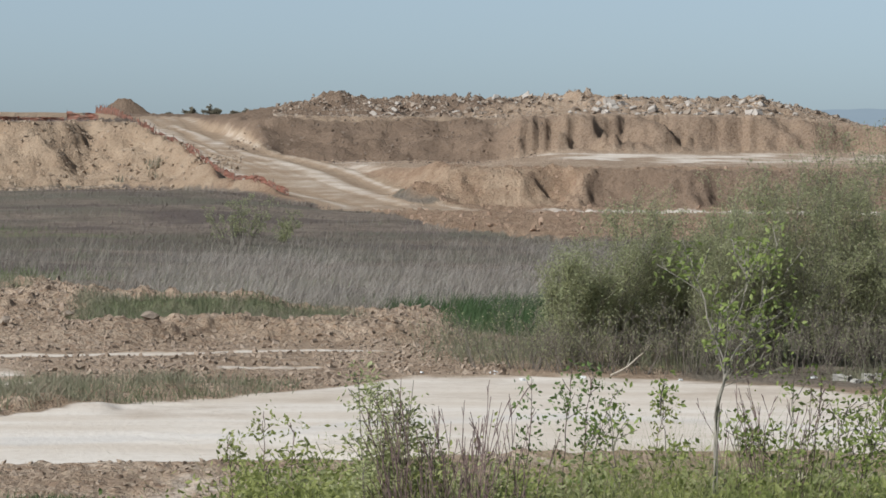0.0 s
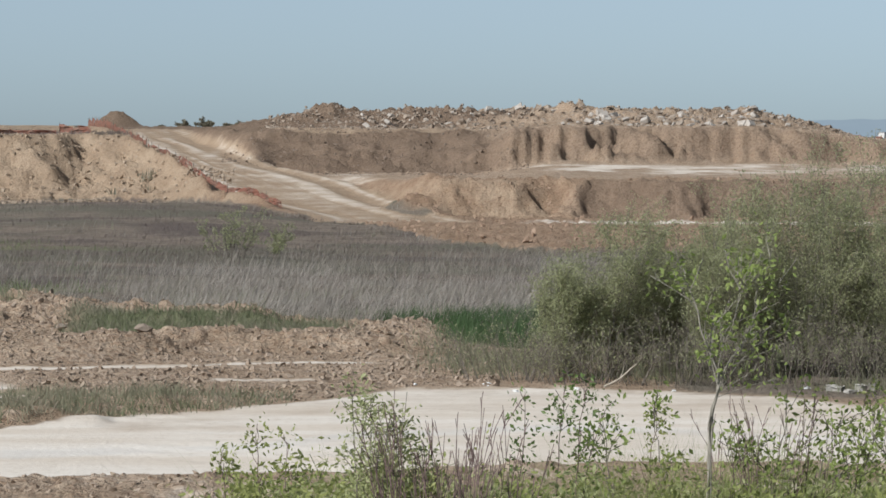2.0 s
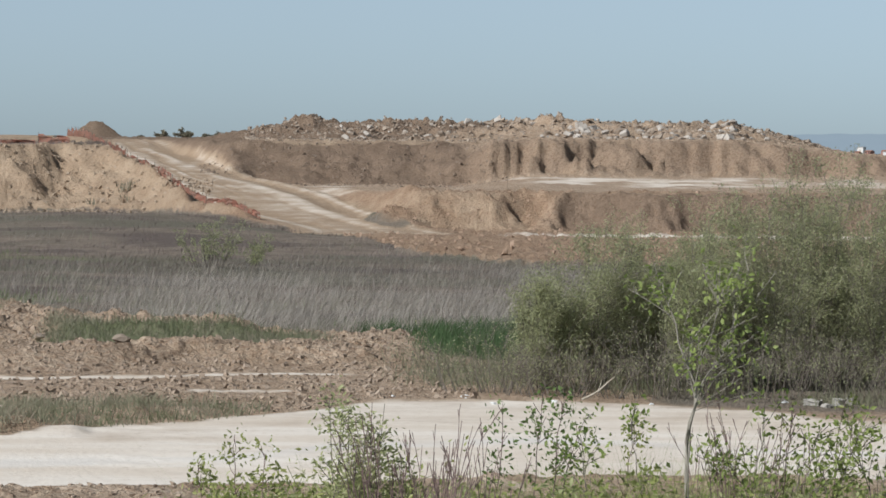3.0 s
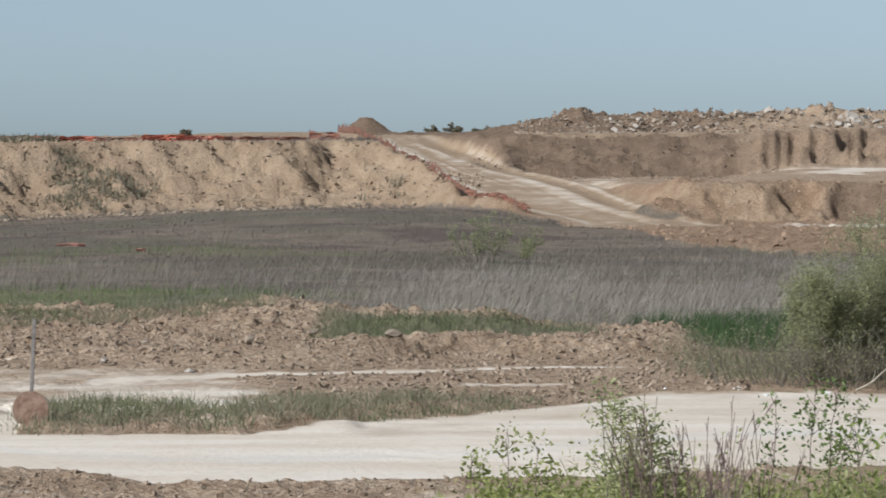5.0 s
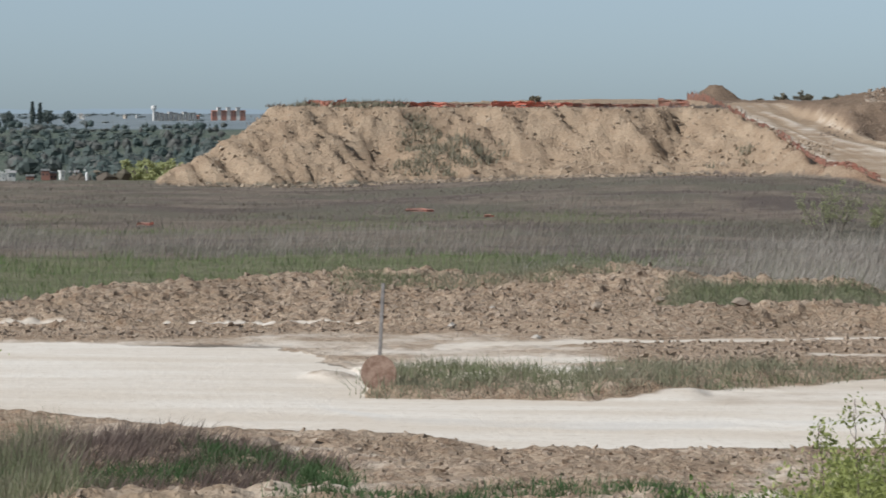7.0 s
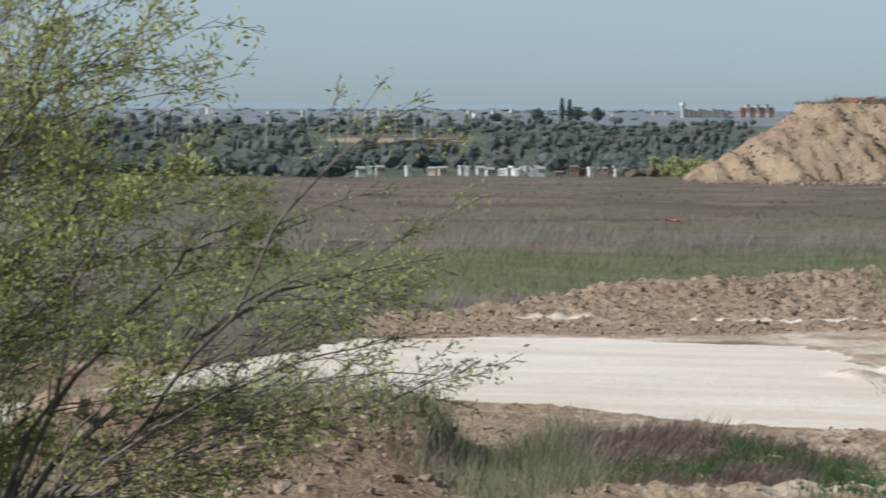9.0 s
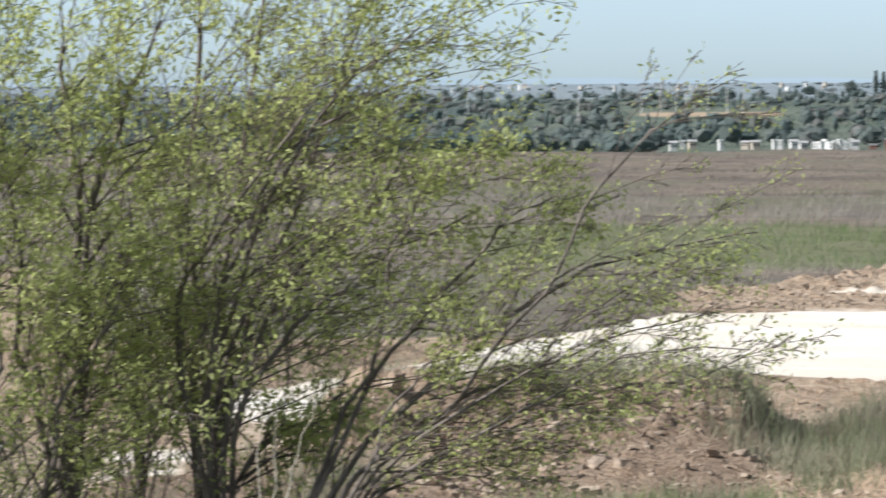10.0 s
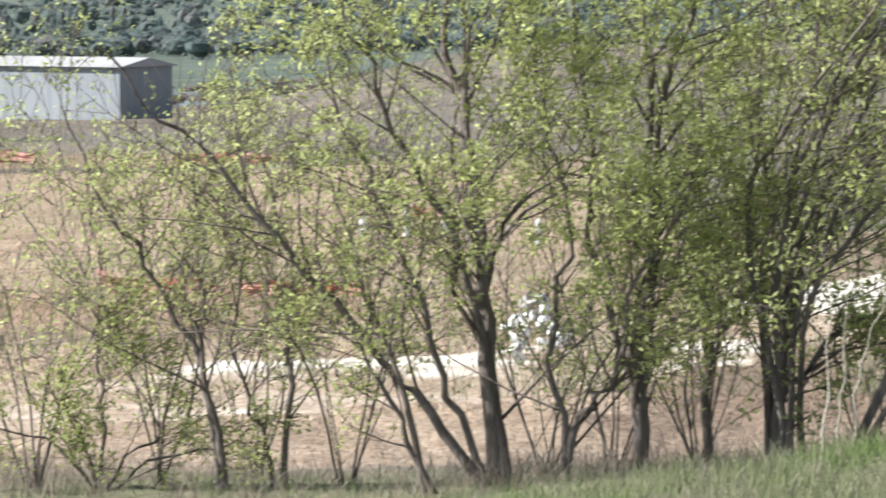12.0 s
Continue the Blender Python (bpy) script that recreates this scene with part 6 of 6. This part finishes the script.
def far_country():
    # pine greens, with some aerial haze put in as blue-grey
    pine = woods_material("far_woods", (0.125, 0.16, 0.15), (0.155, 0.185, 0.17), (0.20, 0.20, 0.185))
    brown = woods_material("brown_thicket", (0.19, 0.155, 0.125), (0.23, 0.19, 0.155), (0.19, 0.19, 0.125))
    # haze over the plain is put into these paler, bluer leaf colours
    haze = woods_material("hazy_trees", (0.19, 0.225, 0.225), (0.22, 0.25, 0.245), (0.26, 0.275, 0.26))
    az, r, g = strew(2100, 12.8, 41, 1230, 2120, 801)
    x, y = -r * np.sin(np.radians(az)), r * np.cos(np.radians(az))
    keep = (fbm(x, y, 60, 3, 98) > -0.5) & ~((az > 17.0) & (az < 19.9) & (r > 1400) & (r < 1800))
    az, r = az[keep], r[keep]
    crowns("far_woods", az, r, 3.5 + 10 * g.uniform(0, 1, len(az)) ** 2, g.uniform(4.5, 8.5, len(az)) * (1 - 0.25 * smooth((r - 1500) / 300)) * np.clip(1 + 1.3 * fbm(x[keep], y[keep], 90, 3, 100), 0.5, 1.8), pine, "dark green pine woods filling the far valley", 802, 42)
    az, r, g = strew(620, 12.8, 41, 820, 1235, 807)
    keep = (az < 14.9) | (az > 19.3) | (r > 1130)
    az, r = az[keep], r[keep]
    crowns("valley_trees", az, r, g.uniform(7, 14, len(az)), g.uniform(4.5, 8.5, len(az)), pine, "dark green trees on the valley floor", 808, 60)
    az, r, g = strew(900, 13.9, 41, 258, 330, 803)
    crowns("brown_thicket", az, r, g.uniform(1.2, 3.0, len(az)), g.uniform(0.2, 0.75, len(az)) + 1.2 * g.uniform(0.3, 1, len(az)) * band(az, 13.9, 15.4, 0.6), brown, "brown leafless thicket at the field's far edge", 804, 26)
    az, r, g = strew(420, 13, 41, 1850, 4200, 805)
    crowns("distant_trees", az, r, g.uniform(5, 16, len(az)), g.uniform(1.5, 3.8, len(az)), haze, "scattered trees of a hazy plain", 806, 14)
    # cypresses and round trees on a far rise
    for az, r, h, w in ((15.86, 2300, 14.5, 2.2), (15.74, 2300, 14.0, 2.6)):
        at = place(az, r)
        wd = Wood(int(az * 100))
        wd.tube([at, at + Vector((0, 0, h * 0.5)), at + Vector((0, 0, h))], [0.35, 0.2, 0.05], 6)
        for k in range(900):
            t = wd.g.random()
            rad = w / 2 * math.sin(math.pi * min(1, t * 0.8 + 0.18)) * wd.g.uniform(0.5, 1)
            a = wd.g.uniform(0, 6.28)
            wd.leaves.append(at + Vector((math.cos(a) * rad, math.sin(a) * rad, h * (0.04 + 0.97 * t))))
        plant("cypress", at, "tall dark cypress on a far rise", "tree", wd, M_BARK, pine, 1.3, 0.3, "pair of cypresses", wind=0.0)
    for k, (az, r, h, w) in enumerate(((15.62, 2310, 10, 9), (16.25, 2290, 9, 8), (15.3, 2330, 9, 9), (16.9, 2300, 6, 9))):
        at = place(az, r, -1)
        wd = Wood(820 + k)
        wd.grow(at, Vector((0, 0, 1)), h * 0.8, 0.4, 0, (9, 4), 0.0, 0, 0, 0.1, 0.5)
        for j in range(500):
            d = Vector((wd.g.gauss(0, 1), wd.g.gauss(0, 1), wd.g.gauss(0, 1))).normalized() * wd.g.uniform(0.5, 1.05)
            wd.leaves.append(at + Vector((d.x * w / 2, d.y * w / 2, h * 0.62 + d.z * h * 0.4)))
        plant("round_tree", at, "broad grey-green tree on a far rise", "tree", wd, M_BARK, pine, 1.5, 0.4, "broad trees on the rise", wind=0.0)
    wall_w, wall_r, wall_s = plain_material("white_render", (0.60, 0.585, 0.55), 0.9, 0.12, scale=0.3), plain_material("brick_red", (0.33, 0.17, 0.13), 0.9, 0.15, scale=0.3), plain_material("sand_render", (0.50, 0.43, 0.35), 0.9, 0.15, scale=0.3)
    tile = plain_material("clay_tile", (0.36, 0.19, 0.135), 0.9, 0.2, scale=0.5)
    slate, glass = plain_material("flat_roof", (0.35, 0.34, 0.33), 0.9, 0.2, scale=0.4), plain_material("window_glass", (0.05, 0.06, 0.07), 0.2, 0.1)

    def house(w, d, h, rise, wall, roof, label, windows, storeys, category="house", group=""):
        ob = base("house" if category == "house" else "apartment_block", (0, 0, 0), label, category, group)
        part("wall", box(bmesh.new(), (-w / 2, -d / 2, -3), (w / 2, d / 2, h)), wall, ob)
        bm = bmesh.new()
        if rise:
            vs = [bm.verts.new(p) for p in ((-w / 2 - 0.3, -d / 2 - 0.3, h), (w / 2 + 0.3, -d / 2 - 0.3, h), (w / 2 + 0.3, d / 2 + 0.3, h), (-w / 2 - 0.3, d / 2 + 0.3, h), (-w / 2 - 0.3, 0, h + rise), (w / 2 + 0.3, 0, h + rise))]
            for q in ((0, 1, 5, 4), (2, 3, 4, 5), (1, 2, 5), (3, 0, 4), (3, 2, 1, 0)):
                bm.faces.new([vs[i] for i in q])
        else:
            box(bm, (-w / 2 - 0.2, -d / 2 - 0.2, h), (w / 2 + 0.2, d / 2 + 0.2, h + 0.5))
        part("roof", bm, roof, ob)
        for s in range(storeys):
            for k in range(windows):
                cx, cz = -w / 2 + w * (k + 0.5) / windows, h * (s + 0.55) / storeys
                part("window", box(bmesh.new(), (cx - min(0.45, w * 0.1), -d / 2 - 0.06, cz - min(0.6, h * 0.12)), (cx + min(0.45, w * 0.1), -d / 2 + 0.05, cz + min(0.6, h * 0.12))), glass, ob)
        return ob

    def settle(ob, az, r, up=0.0, turn=0.0):
        ob.matrix_basis = Matrix.Translation(place(az, r, up)) @ pose(0, 0, 0, 0, 0, az + turn)
        return ob

    g = random.Random(840)
    low = [house(2.2, 3, 2.0, 0.7, wall_w, slate, "small white house in a far valley", 2, 1, group="white houses in the valley"),
           house(1.2, 3, 2.2, 0.0, wall_w, wall_w, "narrow white house in a far valley", 1, 1, group="white houses in the valley"),
           house(2.3, 3, 1.9, 0.6, wall_s, slate, "sand-coloured house with a dull roof in a far valley", 2, 1, group="sandy houses in the valley")]
    spots = [16.2 + 0.055 * k + g.uniform(-0.02, 0.02) for k in range(12)] + [17.0, 17.35, 17.75, 17.9, 18.3, 18.75, 18.9, 19.05, 15.0, 15.2, 15.4, 21.0, 21.2, 22.8, 24.0, 26.0]
    for k, az in enumerate(spots):
        src = low[g.choice((0, 1, 1, 1)) if k < 12 else g.choice((0, 1, 1, 2))]
        settle(copy_thing(src, Matrix()), az, 1085 + g.uniform(-25, 25), g.uniform(-0.4, 0.7), g.uniform(-25, 25))
    for k, ob in enumerate(low):
        settle(ob, 17.15 + 0.3 * k, 1090, 0.5, 10)
    red = house(2.4, 3, 2.4, 0.0, wall_r, slate, "small brick-red block in a far valley", 2, 1, group="red houses in the valley")
    settle(red, 15.66, 1090, 0.5, 0)
    settle(copy_thing(red, Matrix()), 15.56, 1095, -0.3, 20)
    settle(copy_thing(red, Matrix()), 15.9, 1092, -1.2, 0)
    tall = house(2.6, 8, 5.8, 0.0, wall_w, slate, "white apartment block of a far estate", 2, 4, "apartment block", "white blocks of the far estate")
    brick = house(3.8, 8, 3.8, 0.8, wall_r, tile, "brick-red apartment block of a far estate", 2, 3, "apartment block", "red blocks of the far estate")
    for k in range(9):
        settle(tall if k == 0 else copy_thing(tall, Matrix()), 13.32 + 0.075 * k, 2600, (-1 + 0.6 * (k % 3)), 8)
        settle(brick if k == 0 else copy_thing(brick, Matrix()), 13.28 + 0.08 * k, 2618, -0.5, -6)
    for k in range(7):
        settle(copy_thing(tall if k % 2 else brick, Matrix()), 12.55 + 0.075 * k, 2640, 3.0 + 0.5 * (k % 2), 5)
    for k in range(30):
        az, r = g.uniform(-8.4, -6.15), g.uniform(2300, 2900)
        settle(copy_thing(brick if k % 3 else tall, Matrix()), az, r, g.uniform(-2, 9), g.uniform(-30, 30))
    for k in range(34):
        settle(copy_thing(low[g.randrange(3)], Matrix()), g.uniform(14.2, 24), g.uniform(2450, 3400), g.uniform(0, 2.5), g.uniform(-40, 40))
    # water tower
    at = place(13.95, 2590)
    ob = base("water_tower", at, "white water tower above a far estate", "water tower")
    bm = bmesh.new()
    bmesh.ops.create_cone(bm, cap_ends=True, segments=16, radius1=1.0, radius2=0.9, depth=7, matrix=Matrix.Translation((0, 0, 3.5)))
    part("shaft", bm, wall_w, ob)
    bm = bmesh.new()
    bmesh.ops.create_cone(bm, cap_ends=True, segments=20, radius1=1.0, radius2=2.0, depth=2, matrix=Matrix.Translation((0, 0, 8)))
    bmesh.ops.create_cone(bm, cap_ends=True, segments=20, radius1=2.0, radius2=1.7, depth=2, matrix=Matrix.Translation((0, 0, 10)))
    part("tank", bm, wall_w, ob)
    # masts
    for az, r, h in ((19.55, 1700, 8), (19.25, 1700, 9), (19.0, 1720, 7), (18.85, 1690, 9), (18.5, 1710, 8), (18.2, 1700, 7), (17.95, 1710, 8), (20.55, 1400, 8), (22.3, 1500, 9)):
        at = place(az, r)
        ob = base("lamp_mast", at, "slim white lighting mast in the far valley", "mast", "lighting masts")
        bm = bmesh.new()
        bmesh.ops.create_cone(bm, cap_ends=True, segments=8, radius1=0.2, radius2=0.14, depth=h * 1.5 + 3, matrix=Matrix.Translation((0, 0, h * 0.75)))
        part("pole", bm, wall_w, ob)
        part("lamp", box(bmesh.new(), (-0.5, -0.2, h * 1.5 + 1.4), (0.5, 0.2, h * 1.5 + 1.8), 0.05), slate, ob)
    # grey shed behind the trees
    at = place(37.6, 205)
    ob = base("warehouse", at, "long pale grey metal warehouse beyond the field", "warehouse")
    ob.rotation_euler = (0, 0, radians(-5))
    clad = Nodes("cladding", 0.5)
    wv = clad.noise(0.4, 3, 0.5, clad.local(), (6, 6, 0.2))
    clad = clad.finish(clad.mix(clad.ramp(wv, 0.3, 0.7), (0.21, 0.222, 0.23), (0.26, 0.268, 0.275)), wv, 0.3, 0.05)
    part("wall", box(bmesh.new(), (-13, -2.2, -1), (5.5, 2.2, 3.0)), clad, ob)
    bm = bmesh.new()
    vs = [bm.verts.new(p) for p in ((-13.3, -2.5, 3.0), (5.8, -2.5, 3.0), (5.8, 2.5, 3.0), (-13.3, 2.5, 3.0), (-13.3, 0, 3.5), (5.8, 0, 3.5))]
    for q in ((0, 1, 5, 4), (2, 3, 4, 5), (1, 2, 5), (3, 0, 4), (3, 2, 1, 0)):
        bm.faces.new([vs[i] for i in q])
    part("roof", bm, slate, ob)
    # hills at the edge of sight: a glowing sheet with blue haze in its colour
    n = Nodes("far_hills_glow", 1.0)
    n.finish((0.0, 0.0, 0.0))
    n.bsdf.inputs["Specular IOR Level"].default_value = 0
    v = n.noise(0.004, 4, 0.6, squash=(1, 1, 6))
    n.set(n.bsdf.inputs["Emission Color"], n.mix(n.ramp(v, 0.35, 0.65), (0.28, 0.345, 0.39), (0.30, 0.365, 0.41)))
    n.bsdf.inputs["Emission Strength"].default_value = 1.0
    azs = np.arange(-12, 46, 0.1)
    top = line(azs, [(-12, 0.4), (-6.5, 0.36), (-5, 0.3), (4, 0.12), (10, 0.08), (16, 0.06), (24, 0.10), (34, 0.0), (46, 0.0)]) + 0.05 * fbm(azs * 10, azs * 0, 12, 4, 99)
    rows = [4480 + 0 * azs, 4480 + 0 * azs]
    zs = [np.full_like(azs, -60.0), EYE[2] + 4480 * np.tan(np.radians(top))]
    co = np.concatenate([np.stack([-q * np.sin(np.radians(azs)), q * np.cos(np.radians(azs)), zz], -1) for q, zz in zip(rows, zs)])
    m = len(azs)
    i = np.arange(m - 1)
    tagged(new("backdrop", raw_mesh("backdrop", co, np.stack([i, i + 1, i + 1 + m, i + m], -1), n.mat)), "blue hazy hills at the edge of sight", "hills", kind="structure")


far_country()
